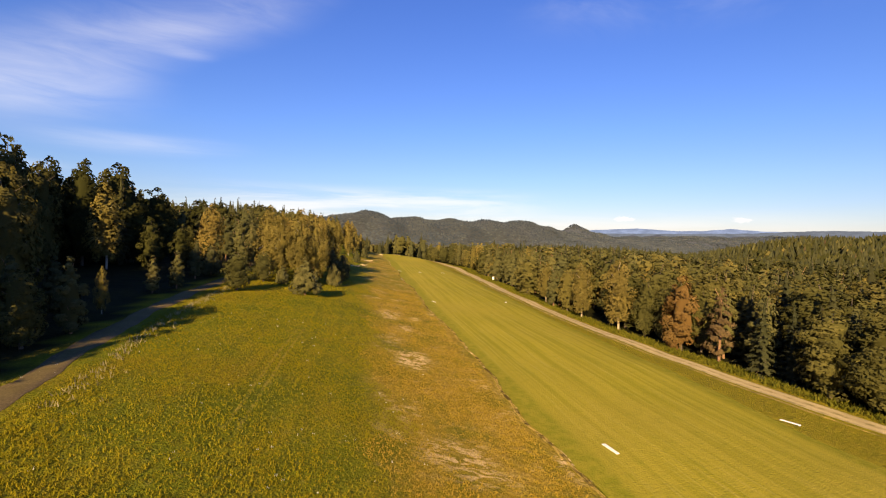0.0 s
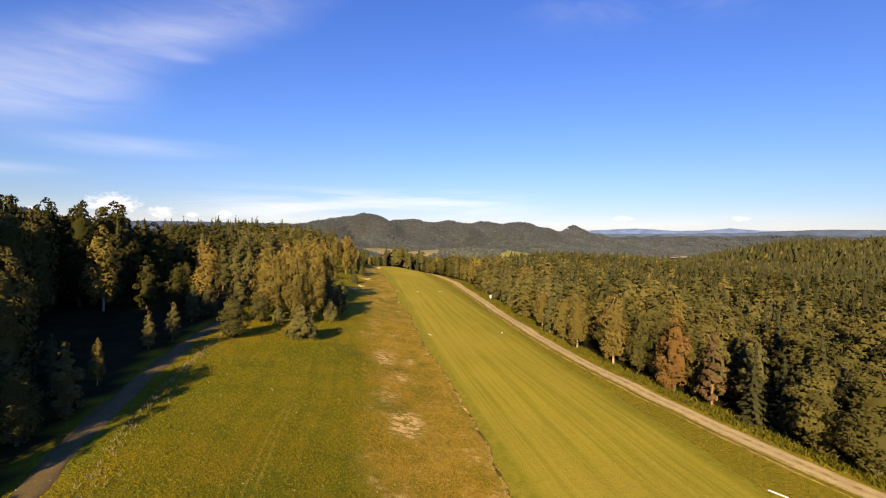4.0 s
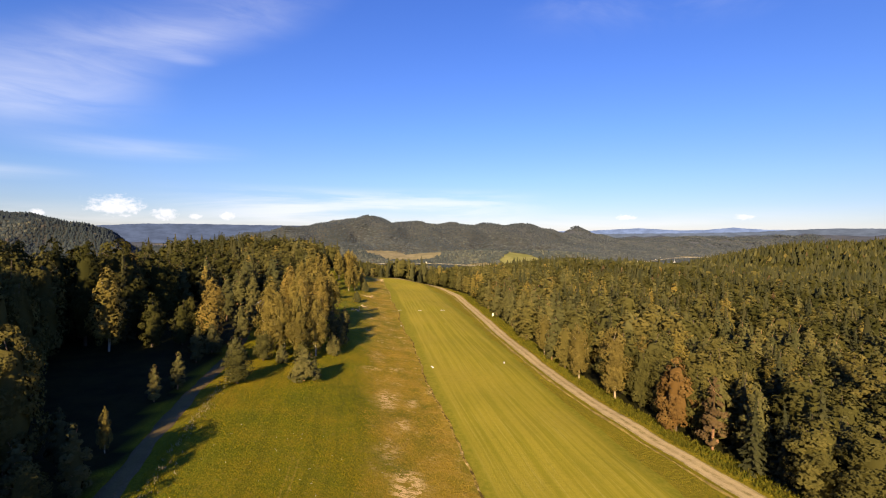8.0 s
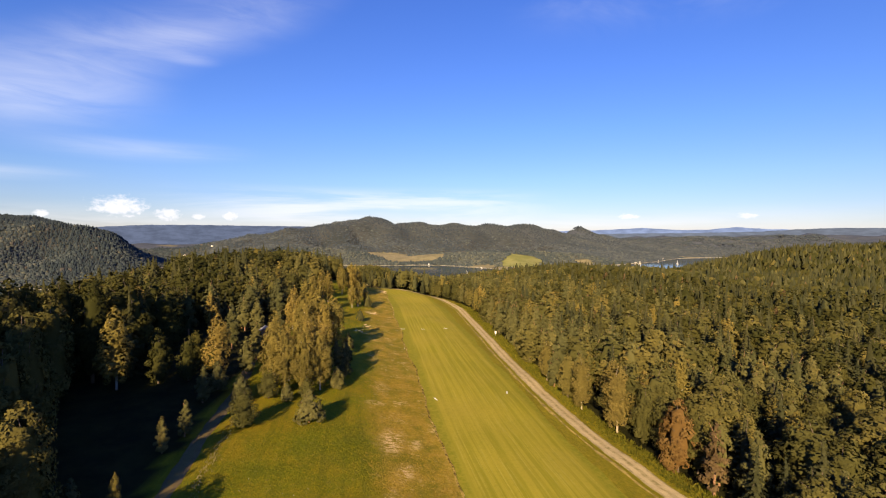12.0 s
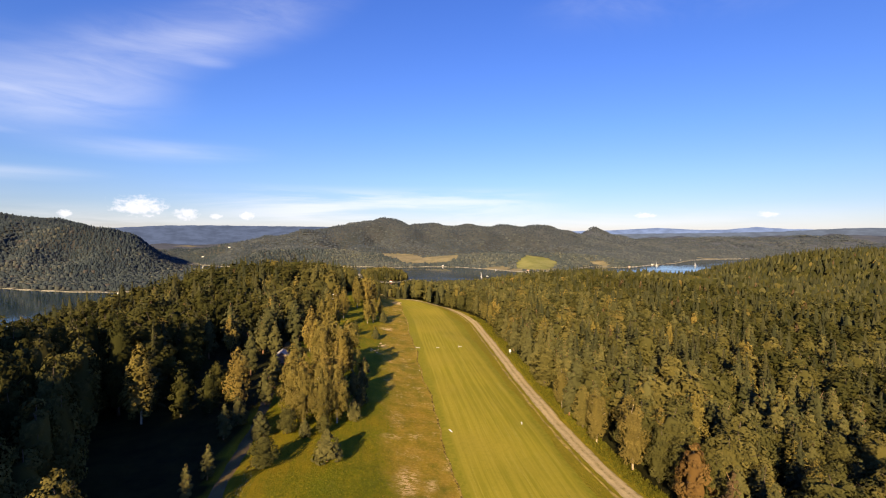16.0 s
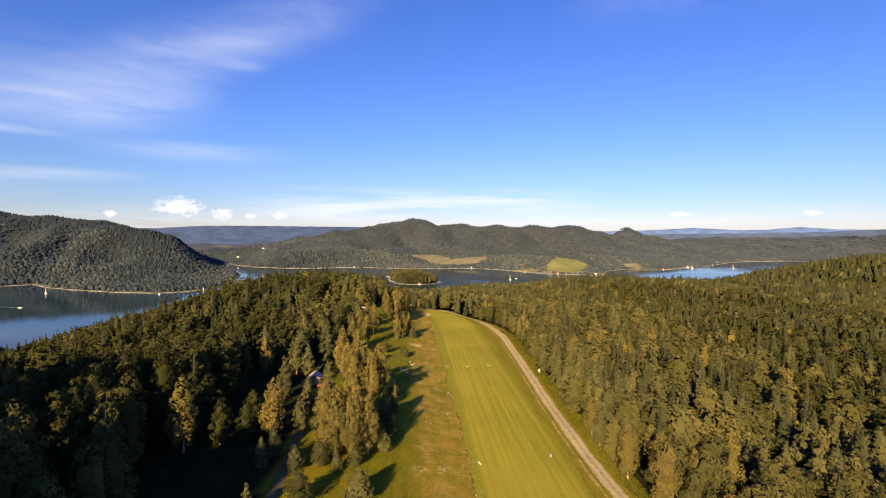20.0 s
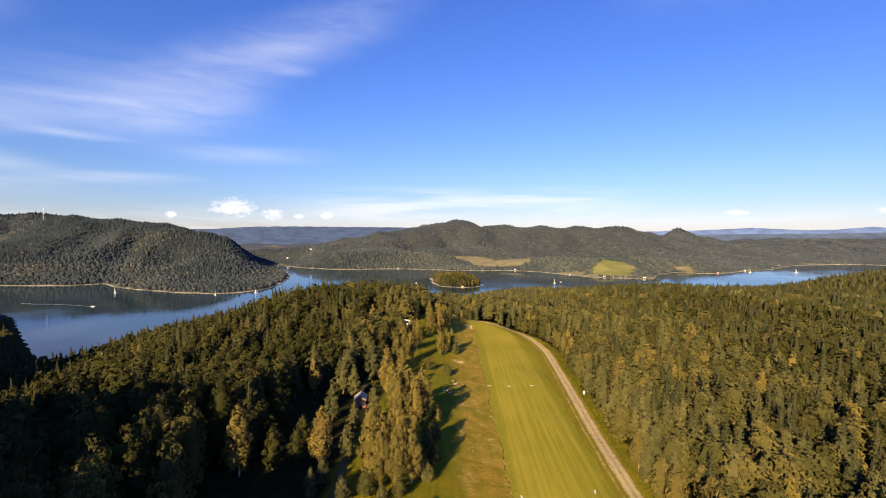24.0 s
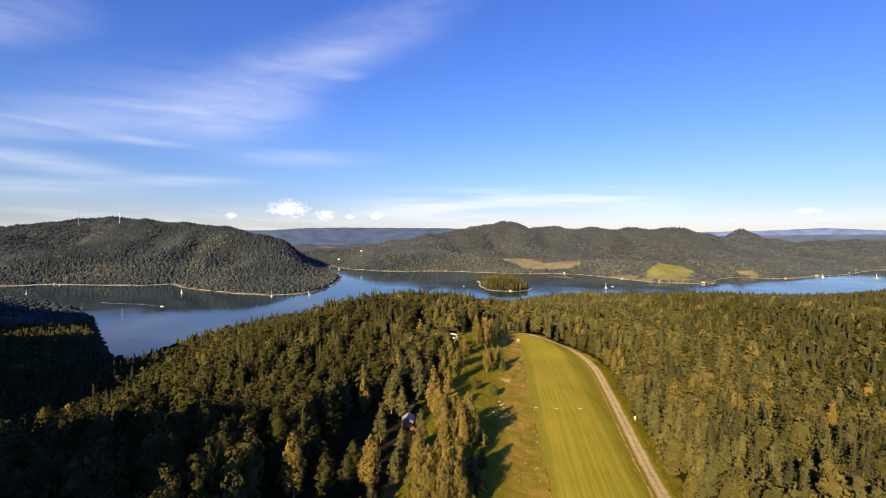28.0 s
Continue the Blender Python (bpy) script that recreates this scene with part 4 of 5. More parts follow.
# the young trees between track and woods, and the clumps by the meadow
for kind, x, y, size, wide, words in (
    ("bush", -16.6, 79, 0.86, 1.22, "low bushy young pine standing alone on the meadow"), ("broadleaf", -26.0, 74.5, 0.46, 1.6, "small round yellow-green tree beside the track"), ("pine", -36.3, 84, 0.5, 1.25, ""), ("bush", -30.2, 85.5, 0.78, 1, ""),
    ("pine", -28.4, 42.0, 0.5, 1.2, "small pine with a bare stem in the shade"), ("birch", -30.8, 50, 0.38, 1, "thin young birch beside the track"), ("pine", -33.4, 64.6, 0.38, 1.2, ""), ("pine", -32.9, 70, 0.42, 1.2, "small young pine beside the track"), ("broadleaf", -28.2, 36.6, 0.44, 1.2, ""),
    ("pine", -30.5, 38.5, 0.5, 1.2, ""), ("pine", -33, 47, 0.45, 1.2, ""), ("bush", -26.5, 29, 0.61, 1, ""), ("broadleaf", -36.5, 45, 1.05, 0.95, "tall dim broadleaf tree above the track"), ("broadleaf", -33, 34, 0.8, 1.0, ""),
    ("birch", -54, 89, 1.22, 1.35, "lone golden birch rising from dark woods"), ("birch", -39, 97, 1.05, 1.4, ""), ("pine", -34.5, 101, 0.62, 1.3, ""),
    ("bush", -36.5, 91, 0.85, 1, ""), ("broadleaf", -26, 88, 0.42, 1.4, ""), ("bush", -22.5, 87.5, 0.5, 1, ""), ("broadleaf", -19.5, 90, 0.3, 1.5, ""), ("pine", -36, 112, 0.7, 1.3, ""), ("birch", -27, 94, 1.02, 1.29, ""),
    ("birch", -24, 91.5, 1.04, 1.3, ""), ("birch", -20.5, 93, 1.09, 1.17, ""), ("birch", -18, 96, 0.98, 1.36, ""), ("birch", -25, 99, 1.02, 1.21, ""),
    ("birch", -21.5, 99, 1.15, 1.27, ""), ("birch", -28.5, 101, 1.12, 1.27, ""), ("birch", -24, 105, 1.09, 1.19, ""), ("birch", -20, 104, 1.09, 1.37, ""),
    ("bush", -15, 99, 0.72, 1, ""), ("bush", -14.5, 107, 0.8, 1, ""), ("pine", -17, 112, 0.55, 1.3, ""), ("bush", -16, 119, 0.8, 1, ""),
    ("pine", -32, 114, 0.7, 1.3, ""), ("birch", -26, 123, 1.08, 1.35, ""), ("birch", -22, 124, 1.1, 1.21, ""), ("birch", -28.5, 128, 1.11, 1.32, ""),
    ("birch", -24, 129.5, 1.05, 1.21, ""), ("birch", -20, 129, 1.13, 1.29, ""), ("birch", -26, 134, 1.11, 1.38, ""), ("birch", -22, 135, 1.11, 1.38, ""),
    ("pine", -33.5, 122, 0.85, 1.2, ""), ("bush", -17, 133, 0.72, 1, ""), ("birch", -32.5, 140, 0.9, 1.3, ""), ("birch", -36, 147, 0.95, 1.3, ""),
    ("birch", -31, 149, 0.85, 1.3, ""), ("bush", -18.5, 178, 0.67, 1, "round young pine on the grass"), ("broadleaf", -26, 177, 0.4, 1.1, "bright yellow small tree on the grass"), ("birch", -38, 158, 0.95, 1.3, ""),
    ("birch", -34, 162, 0.9, 1.3, ""), ("birch", -37.5, 170, 1, 1.2, ""), ("birch", -34.5, 184, 1, 1.2, ""), ("birch", -39, 192, 1, 1.2, ""),
    ("birch", -35, 203, 1.05, 1.2, ""), ("birch", -39, 213, 1, 1.2, ""), ("birch", -24.5, 202, 0.85, 1.3, ""), ("birch", -22.5, 207, 0.9, 1.2, ""),
    ("birch", -20.5, 216, 0.8, 1.2, ""), ("bush", -18.5, 211, 0.8, 1, ""), ("birch", -25.5, 210, 0.75, 1.2, ""), ("birch", -33, 232, 1.03, 1.35, ""),
    ("birch", -29.5, 238, 1.11, 1.35, ""), ("birch", -34.5, 243, 1.04, 1.35, ""), ("birch", -28, 247, 1.14, 1.35, ""), ("birch", -31, 253, 1.13, 1.35, ""),
    ("birch", -37, 257, 0.97, 1.35, ""), ("birch", -28, 259, 0.98, 1.35, ""), ("birch", -34, 264, 0.99, 1.35, ""), ("spruce", -27, 276, 0.7, 1.1, ""),
    ("birch", -31, 281, 0.75, 1.2, ""), ("spruce", -24, 290, 0.6, 1.1, ""), ("broadleaf", -29, 296, 0.7, 1, ""),
    # the edge of the eastern woods
    ("ash", 39.3, 101, 0.92, 0.85, ""), ("ash", 44.5, 97, 0.95, 0.9, ""), ("ash", 42.4, 89.5, 1.02, 0.95, ""), ("broadleaf", 45.4, 85, 0.85, 0.9, ""), ("broadleaf", 46.8, 80.5, 0.8, 0.9, ""), ("ash", 48.5, 90, 0.95, 0.95, ""), ("broadleaf", 49.5, 79.5, 0.85, 0.95, ""), ("ash", 37.6, 122, 0.8, 0.9, ""),
    ("copper", 45.8, 73.8, 1.0, 1.15, "copper-red broadleaf tree among green trees"), ("larch", 47.2, 66.3, 0.98, 1.15, "dry russet conifer at the edge of the woods"),
    ("spruce", 49, 60, 0.75, 1.1, ""), ("pine", 50.2, 69.5, 0.82, 1.2, ""), ("broadleaf", 49.2, 73.5, 0.8, 0.9, ""), ("spruce", 51.5, 57.5, 0.72, 1.1, ""), ("pine", 51, 63, 0.9, 1.2, ""), ("spruce", 54.5, 50, 0.7, 1.1, ""), ("broadleaf", 38.8, 109, 0.8, 1.0, ""), ("pine", 38, 117, 0.8, 1.2, ""), ("spruce", 52, 55, 0.75, 1.1, ""), ("pine", 56, 53.5, 0.8, 1.2, ""), ("spruce", 56.5, 47.5, 0.7, 1.1, ""), ("larch", 59, 51, 0.9, 0.9, ""),
    ("ash", -61, 107, 1.25, 0.85, "orange-yellow autumn tree rising above dark woods"), ("spruce", -75.5, 91.5, 0.95, 1.0, "pointed spruce among dark broadleaf trees"), ("spruce", -73, 93.8, 1.0, 1.0, "pointed spruce among dark broadleaf trees"),
    ("broadleaf", 60, 45, 0.75, 1.0, ""), ("pine", 63, 41, 0.8, 1.1, ""),
    # lindens added south of the clearing to block the sun on its ground
    ("linden", -48.5, 93, 0.72, 1.05, ""), ("linden", -44, 95.5, 0.68, 1.1, ""), ("linden", -40, 97, 0.6, 1.1, ""), ("linden", -51, 98, 0.75, 1.1, ""), ("linden", -45.5, 103, 0.66, 1.1, ""),
):
    plant(kind, x, y, size, wide, words)

# ---------------------------------------------------------------- woods
SPRAY = {"birch": 0.75, "broadleaf": 1.0, "spruce": 1.15, "pine": 0.9, "bush": 0.8, "larch": 0.95, "copper": 1.0, "ash": 1.0, "linden": 1.0}


def bank(count, size, seed):
    return {(kind, v): crown_points(kind, count, size * SPRAY[kind], seed + v * 13 + len(kind)) for kind in SHAPES for v in range(VARIANTS)}


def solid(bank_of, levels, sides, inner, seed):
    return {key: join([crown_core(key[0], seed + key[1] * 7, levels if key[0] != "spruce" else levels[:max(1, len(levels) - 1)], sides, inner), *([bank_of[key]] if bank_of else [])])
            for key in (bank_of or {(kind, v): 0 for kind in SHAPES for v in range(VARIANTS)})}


FINE = solid(bank(260, 0.56, 900), (0.03, 0.4, 0.75), 7, 0.6, 11)
COARSE = solid(bank(42, 1.05, 1700), (0.03, 0.45, 0.82), 6, 0.74, 23)
TALL = solid(bank(1250, 0.25, 1300), (0.03, 0.4, 0.75), 7, 0.42, 19)
ROUGH = solid(None, (0.03, 0.45, 0.78), 6, 1.08, 37)


def mound(levels, sides, seed):
    """Low rounded crowns for woods seen from far."""
    out = {}
    for kind in SHAPES:
        for v in range(VARIANTS):
            V, F, N, C = crown_core("spruce" if kind == "spruce" else "broadleaf", seed + v * 7 + len(kind), levels, sides, 1.35)
            out[kind, v] = (V - (0, 0, V[:, 2].min() + 1.0), F, N, C)
    return out


MERE = mound((0.12, 0.78), 5, 51)
TUFTS = mound((0.35,), 6, 63)
CONES = solid(None, (0.25,), 6, 1.05, 71)


def scatter(x0, x1, y0, y1, gap, seed):
    """Points of a jittered grid that lie in the woods."""
    rng = np.random.default_rng(seed)
    gx, gy = np.meshgrid(np.arange(x0, x1, gap), np.arange(y0, y1, gap))
    gx = gx + (rng.random(gx.shape) - 0.5) * gap * 0.95 + (np.arange(gx.shape[0])[:, None] % 2) * gap * 0.5
    gy = gy + (rng.random(gy.shape) - 0.5) * gap * 0.95
    x, y = gx.ravel(), gy.ravel()
    d = shore_distance(x, y, SHORE)
    isle = -shore_distance(x, y, ISLAND)
    keep = cover_forest(x, y) & ((d > 9) | (isle > 6))
    return x[keep], y[keep]


def kinds_at(x, y, seed, firs=0.65, patch=1.0):
    """Which kind grows where: patches of spruce, pine and broadleaf; firs on high ground, darker woods to both sides."""
    rng = np.random.default_rng(seed)
    a = ripple(x, y, 140 * patch, 7.0) + rng.normal(0, 0.55, x.shape)
    b = ripple(x, y, 95 * patch, 12.0) + rng.normal(0, 0.55, x.shape)
    if patch > 1:
        a = a + 0.8 * ((ground_height(x, y) - LAKE) / 90 - 0.6)
    k = np.where(a > firs, "spruce", np.where(b > firs - 0.6, "pine", "broadleaf"))
    pale = 1 - 0.75 * smooth(np.hypot(x, y), 160, 420) * (patch == 1)
    k = np.where((k == "broadleaf") & (rng.random(x.shape) < 0.22 * pale), "birch", k)
    k = np.where((k == "broadleaf") & (rng.random(x.shape) < 0.10 * pale), "ash", k)
    # dark kinds thicken to both sides, partly in place of shade there
    dark = np.maximum(smooth(x, 52, 180) * 0.78, smooth(x, -46, -75) * 0.9) * (np.hypot(x, y) < 1150) * (patch == 1)
    swap = rng.random(x.shape)
    k = np.where(swap < dark * 0.6, "linden", np.where(swap < dark, "spruce", k))
    return np.where(rng.random(x.shape) < 0.012, "larch", k)


def wood_mass(name, x, y, bank, seed, scale=1.0, label="", tall=1.0, leaf=LEAF, firs=0.65, settle=0.0, patch=1.0):
    """Woods too many to count: one object for each kind of tree."""
    rng = np.random.default_rng(seed)
    kinds = kinds_at(x, y, seed, firs, patch)
    z = ground_height(x, y)
    slope = unit(np.stack([z - ground_height(x + 25, y), z - ground_height(x, y + 25), np.full(x.shape, 25.0)], 1)) if settle else None
    for kind in SHAPES:
        verts, faces, tones, normals, clumps, n = [], [], [], [], [], 0
        for v in range(VARIANTS):
            V, F, N, C = bank[kind, v]
            sel = np.where(kinds == kind)[0]
            sel = sel[sel % VARIANTS == v]
            if not len(sel):
                continue
            f = rng.random(len(sel)) * 6.283
            size = (0.64 + 0.56 * rng.random(len(sel))) * scale
            wide = size * rng.uniform(1.05, 1.4, len(sel))
            if kind in ("broadleaf", "linden", "ash"):
                # round crowns: low and wide
                wide, size = wide * 1.16, size * 0.93
            # young growth on the brow beyond the strip
            size = size * np.where((y[sel] > 285) & (y[sel] < 560) & (np.abs(x[sel] / y[sel] + 0.1) < 0.052), 0.6, 1.0)
            c, s = np.cos(f)[:, None] * wide[:, None], np.sin(f)[:, None] * wide[:, None]
            P = np.stack([V[None, :, 0] * c - V[None, :, 1] * s + x[sel][:, None], V[None, :, 0] * s + V[None, :, 1] * c + y[sel][:, None],
                          V[None, :, 2] * size[:, None] * tall + z[sel][:, None]], 2)
            verts.append(P.reshape(-1, 3))
            faces.append((F[None] + (np.arange(len(sel)) * len(V))[:, None, None]).reshape(-1, 3) + n)
            tones.append(np.repeat(rng.random(len(sel)), len(V)))
            clumps.append(np.tile(C, len(sel)))
            c, s = np.cos(f)[:, None], np.sin(f)[:, None]
            M = np.stack([N[None, :, 0] * c - N[None, :, 1] * s, N[None, :, 0] * s + N[None, :, 1] * c, np.repeat(N[None, :, 2], len(sel), 0)], 2)
            if settle:
                # a closed canopy takes the light as the slope does
                M = M * (1 - settle) + slope[sel][:, None, :] * settle
            normals.append(unit(M.reshape(-1, 3)))
            n += len(sel) * len(V)
        if n:
            me = mesh_of(name, np.concatenate(verts), np.concatenate(faces), leaf[kind], np.concatenate(tones), normals=np.concatenate(normals), clump=np.concatenate(clumps))
            words = {"birch": "golden birches", "broadleaf": "green and yellowing broadleaf trees", "spruce": "dark spruces", "pine": "grey-green pines", "bush": "young pines", "larch": "rusty conifers", "copper": "copper-red trees", "ash": "golden-brown trees", "linden": "dark green broadleaf trees"}[kind]
            tagged(new(name, me), "%s of %s" % (label, words), "woods", kind="stuff")


def distance(x, y):
    return np.hypot(x, y - 20)


def build_woods():
    x, y = scatter(-330, 420, -140, 520, 5.2, 11)
    free = np.ones(x.shape, bool)
    for tx, ty, r in TAKEN:
        free &= np.hypot(x - tx, y - ty) > r + 1.2
    x, y = x[free], y[free]
    d = distance(x, y)
    # trees of their own near the way, the rest in masses
    ahead = (y > 8) & (np.abs(np.degrees(np.arctan2(x, y))) < 58)
    order = np.argsort(np.where(ahead, d, 1e6))
    own = np.zeros(x.shape, bool)
    kinds = kinds_at(x, y, 23)
    # a belt of tall broadleaf trees closes the west side
    kinds = np.where((x < -28) & (y < 95) & (kinds != "linden") & ((kinds != "spruce") | (np.arange(len(x)) % 4 > 0)), "broadleaf", kinds)
    # leafy trees and dark firs mix in the south-east
    kinds = np.where((x > 46) & (y < 84) & (np.arange(len(x)) % 5 < 2), "broadleaf", np.where((x > 46) & (y < 84) & (np.arange(len(x)) % 5 == 2), "spruce", kinds))
    room = {"bush": 0, "copper": 0, "ash": 0, "linden": 200, "birch": 200, "broadleaf": 285, "spruce": 285, "pine": 285, "larch": 20}
    for i in order:
        k = str(kinds[i])
        if not ahead[i] or d[i] > 210:
            break
        if room[k] > 0 and placed[k] < 290:
            room[k] -= 1
            own[i] = True
            tall = (1.08 + 0.32 * float(smooth(y[i], 135, 95)) * float(smooth(x[i], -40, -50))) if x[i] < -30 and y[i] < 135 else 1.02
            tall *= 0.84 if k == "spruce" and x[i] < -40 else 1.0
            plant(k, float(x[i]), float(y[i]), tall * (tree_rng.uniform(0.9, 1.14) if x[i] < -46 and y[i] < 100 else tree_rng.uniform(0.76, 1.12)), tree_rng.uniform(1.05, 1.4) * (0.68 if x[i] < -46 and y[i] < 100 else 1.22 if k in ("broadleaf", "linden") and x[i] > 0 else 1.0))
    rest = ~own
    seen = np.abs(np.degrees(np.arctan2(x, y + 12))) < 60
    behind = rest & ~seen & (y < 110) & (y > -130) & (x < -20) & (x > -330)
    deep = behind & (x < -52)
    high = deep & (np.hypot(x, y) < 125) & (y > 10)
    deep &= ~high
    # out of view, scaled up for the shade they cast over the western woods
    wood_mass("tall_woods", x[deep], y[deep], ROUGH, 31, 1.85, "unseen tall shade woods")
    wood_mass("slope_woods", x[high], y[high], TALL, 34, 1.8, "tall woods on the slope")
    wood_mass("track_woods", x[behind & ~deep & ~high], y[behind & ~deep & ~high], TALL, 32, 1.35, "dense woods beside the track")
    west_tall = rest & seen & (d < 300) & (x < -26) & (y < 90)
    wood_mass("high_woods", x[west_tall], y[west_tall], FINE, 33, 1.2, "tall woods above the track")
    near = rest & seen & (d < 280) & ~west_tall
    wood_mass("near_woods", x[near], y[near], FINE, 37, 1.0, "dense near woods")
    x2, y2 = scatter(-620, 900, -140, 1080, 5.6, 13)
    out = (x2 < -330) | (x2 > 420) | (y2 > 520)
    mid = rest & (d >= 280)
    x2, y2 = np.concatenate([x[mid], x2[out]]), np.concatenate([y[mid], y2[out]])
    angle = np.abs(np.degrees(np.arctan2(x2, y2))) < 59
    angle &= shore_distance(x2, y2, ISLAND) > 0
    x2, y2 = x2[angle], y2[angle]
    d2 = distance(x2, y2)
    m = d2 < 520
    wood_mass("middle_woods", x2[m], y2[m], COARSE, 41, 1.0, "unbroken middle woods")
    m2 = ~m & (y2 < 985) & ~((x2 < -450) & (y2 > 800))
    close = m2 & ((d2 < 640) | (x2 < -200))
    wood_mass("lakeside_woods", x2[close], y2[close], ROUGH, 43, 1.0, "woods above the lake", 1.0, LEAF, 0.6, 0.35)
    wood_mass("lakeshore_woods", x2[m2 & ~close], y2[m2 & ~close], CONES, 44, 1.0, "woods by the lake", 1.0, LEAF, 0.6, 0.45)
    x3, y3 = scatter(-2300, 2300, 300, 1750, 8.3, 17)
    x4, y4 = scatter(-2300, 2300, 1750, 2700, 11.0, 19)
    x3, y3 = np.concatenate([x3, x4]), np.concatenate([y3, y4])
    out = ((x3 < -620) | (x3 > 900) | (y3 > 985) | ((x3 < -450) & (y3 > 800))) & (np.abs(np.degrees(np.arctan2(x3, y3))) < 59)
    x3, y3 = x3[out], y3[out]
    isle = shore_distance(x3, y3, ISLAND) < 0
    x3, y3 = x3[~isle], y3[~isle]
    x5, y5 = scatter(-180, -30, 1030, 1300, 6.5, 29)
    isle = shore_distance(x5, y5, ISLAND) < 0
    wood_mass("island_woods", x5[isle], y5[isle], COARSE, 53, 1.1, "island grove", 1.05, LEAF, 1.3, 0.25)
    low = np.hypot(x3, y3) > 1750
    near = ~low
    east = near & (x3 > -420)
    wood_mass("far_woods", x3[near & ~east], y3[near & ~east], MERE, 47, 1.02, "wooded hills over the lake", 0.7, FAR_HAZE_LEAF, 0.15, 0.42, 3.2)
    wood_mass("northern_woods", x3[east], y3[east], MERE, 46, 1.05, "wooded northern shore of the lake", 0.62, FAR_HAZE_LEAF, 0.6, 0.45, 3.0)
    west = low & (x3 < -760)
    wood_mass("western_woods", x3[west], y3[west], TUFTS, 48, 1.4, "wooded western hill", 0.7, FAR_HAZE_LEAF, 0.1, 0.45, 3.2)
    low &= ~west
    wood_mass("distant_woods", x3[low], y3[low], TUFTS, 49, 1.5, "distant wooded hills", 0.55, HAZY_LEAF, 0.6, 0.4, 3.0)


build_woods()

# ---------------------------------------------------------------- shores, furrow and grass


def shore_material():
    m, n = material("shore_sand")
    p = n.add("ShaderNodeTexCoord").outputs["Object"]
    f, g = n.noise(p, 0.25, 4), n.noise(p, 0.03, 3)
    c = n.mix(n.span(f, 0.3, 0.7), (0.342, 0.312, 0.253), (0.476, 0.446, 0.372))
    finish(n, n.mix(n.span(g, 0.45, 0.65, 0, 0.7), c, (0.149, 0.134, 0.0669)), 0.95, f, 0.4, 0.3)
    return m


SAND = shore_material()


def beach(name, ring, half, label):
    """A strip of bare shore along the waterline."""
    line = np.array(ring + ring[:1])
    keep = (np.hypot(line[:, 0], line[:, 1]) < 2600) & ~((line[:, 0] < -300) & (line[:, 1] < 700))
    way = np.gradient(line, axis=0)
    side = np.stack([way[:, 1], -way[:, 0]], 1) / (np.linalg.norm(way, axis=1)[:, None] + 1e-6)
    verts = []
    for k, z in ((-1.0, -0.6), (-0.3, 0.55), (0.6, 1.0), (1.0, 0.4)):
        w = half * np.clip(0.95 + 0.6 * np.sin(np.arange(len(line)) * 0.9) + 0.55 * np.sin(np.arange(len(line)) * 2.3), 0.12, 2.0)
        q = line + side * (k * w)[:, None]
        verts.append(np.stack([q[:, 0], q[:, 1], np.full(len(q), LAKE + z)], 1))
    m = len(line)
    i = (np.arange(3)[:, None] * m + np.where(keep[:-1])[0][None, :]).ravel()
    tagged(new(name, mesh_of(name, np.array(verts).reshape(-1, 3), np.stack([i, i + 1, i + m + 1, i + m], 1), SAND, smooth_shade=True)), label, "shore", kind="structure")


beach("shore", SHORE, 1.7, "pale strip of bare shore round the lake")
beach("island_shore", ISLAND, 3.6, "pale bare shore of the small island")



def soil_material():
    m, n = material("furrow_soil")
    p = n.add("ShaderNodeTexCoord").outputs["Object"]
    c = n.mix(n.span(n.noise(p, 0.8, 4, 0.7), 0.42, 0.58), (0.10, 0.072, 0.022), (0.34, 0.24, 0.062))
    c = n.mix(n.span(n.noise(p, 0.22, 3, 0.7), 0.56, 0.66), c, (0.60, 0.45, 0.20))
    n.tree.links.new(n.add("ShaderNodeBsdfDiffuse", {"Color": c}).outputs[0], n.add("ShaderNodeOutputMaterial").inputs[0])
    return m


SOIL = soil_material()


def build_furrow():
    ys = np.arange(20, 296, 1.0)
    x = strip_edge(ys) - 0.25 + np.sin(ys * 0.31) * 0.16 + np.sin(ys * 0.83) * 0.12
    verts = []
    for dx, dz in ((-0.20, 0.0), (-0.11, 0.04), (0.0, 0.0), (0.07, 0.03), (0.13, 0.0)):
        q = x + dx + np.sin(ys * 2.3 + dx * 9) * 0.07
        verts.append(np.stack([q, ys, ground_height(q, ys) + dz + 0.03 * np.sin(ys * 1.9 + dx * 5) + 0.02], 1))
    m = len(ys)
    i = (np.arange(4)[:, None] * m + np.arange(m - 1)[None, :]).ravel()
    tagged(new("furrow", mesh_of("furrow", np.array(verts).reshape(-1, 3), np.stack([i, i + 1, i + m + 1, i + m], 1)[:, ::-1], SOIL)), "dark turned furrow along the edge of the airstrip", "furrow", kind="structure")


build_furrow()


def grass_material(name, low, high):
    m, n = material(name)
    r = n.add("ShaderNodeNewGeometry").outputs["Random Per Island"]
    c = n.mix(r, low, high)
    d = n.add("ShaderNodeBsdfDiffuse", {"Color": c})
    t = n.add("ShaderNodeBsdfTranslucent", {"Color": c})
    n.tree.links.new(n.add("ShaderNodeMixShader", {0: 0.3, 1: d.outputs[0], 2: t.outputs[0]}).outputs[0], n.add("ShaderNodeOutputMaterial").inputs[0])
    return m


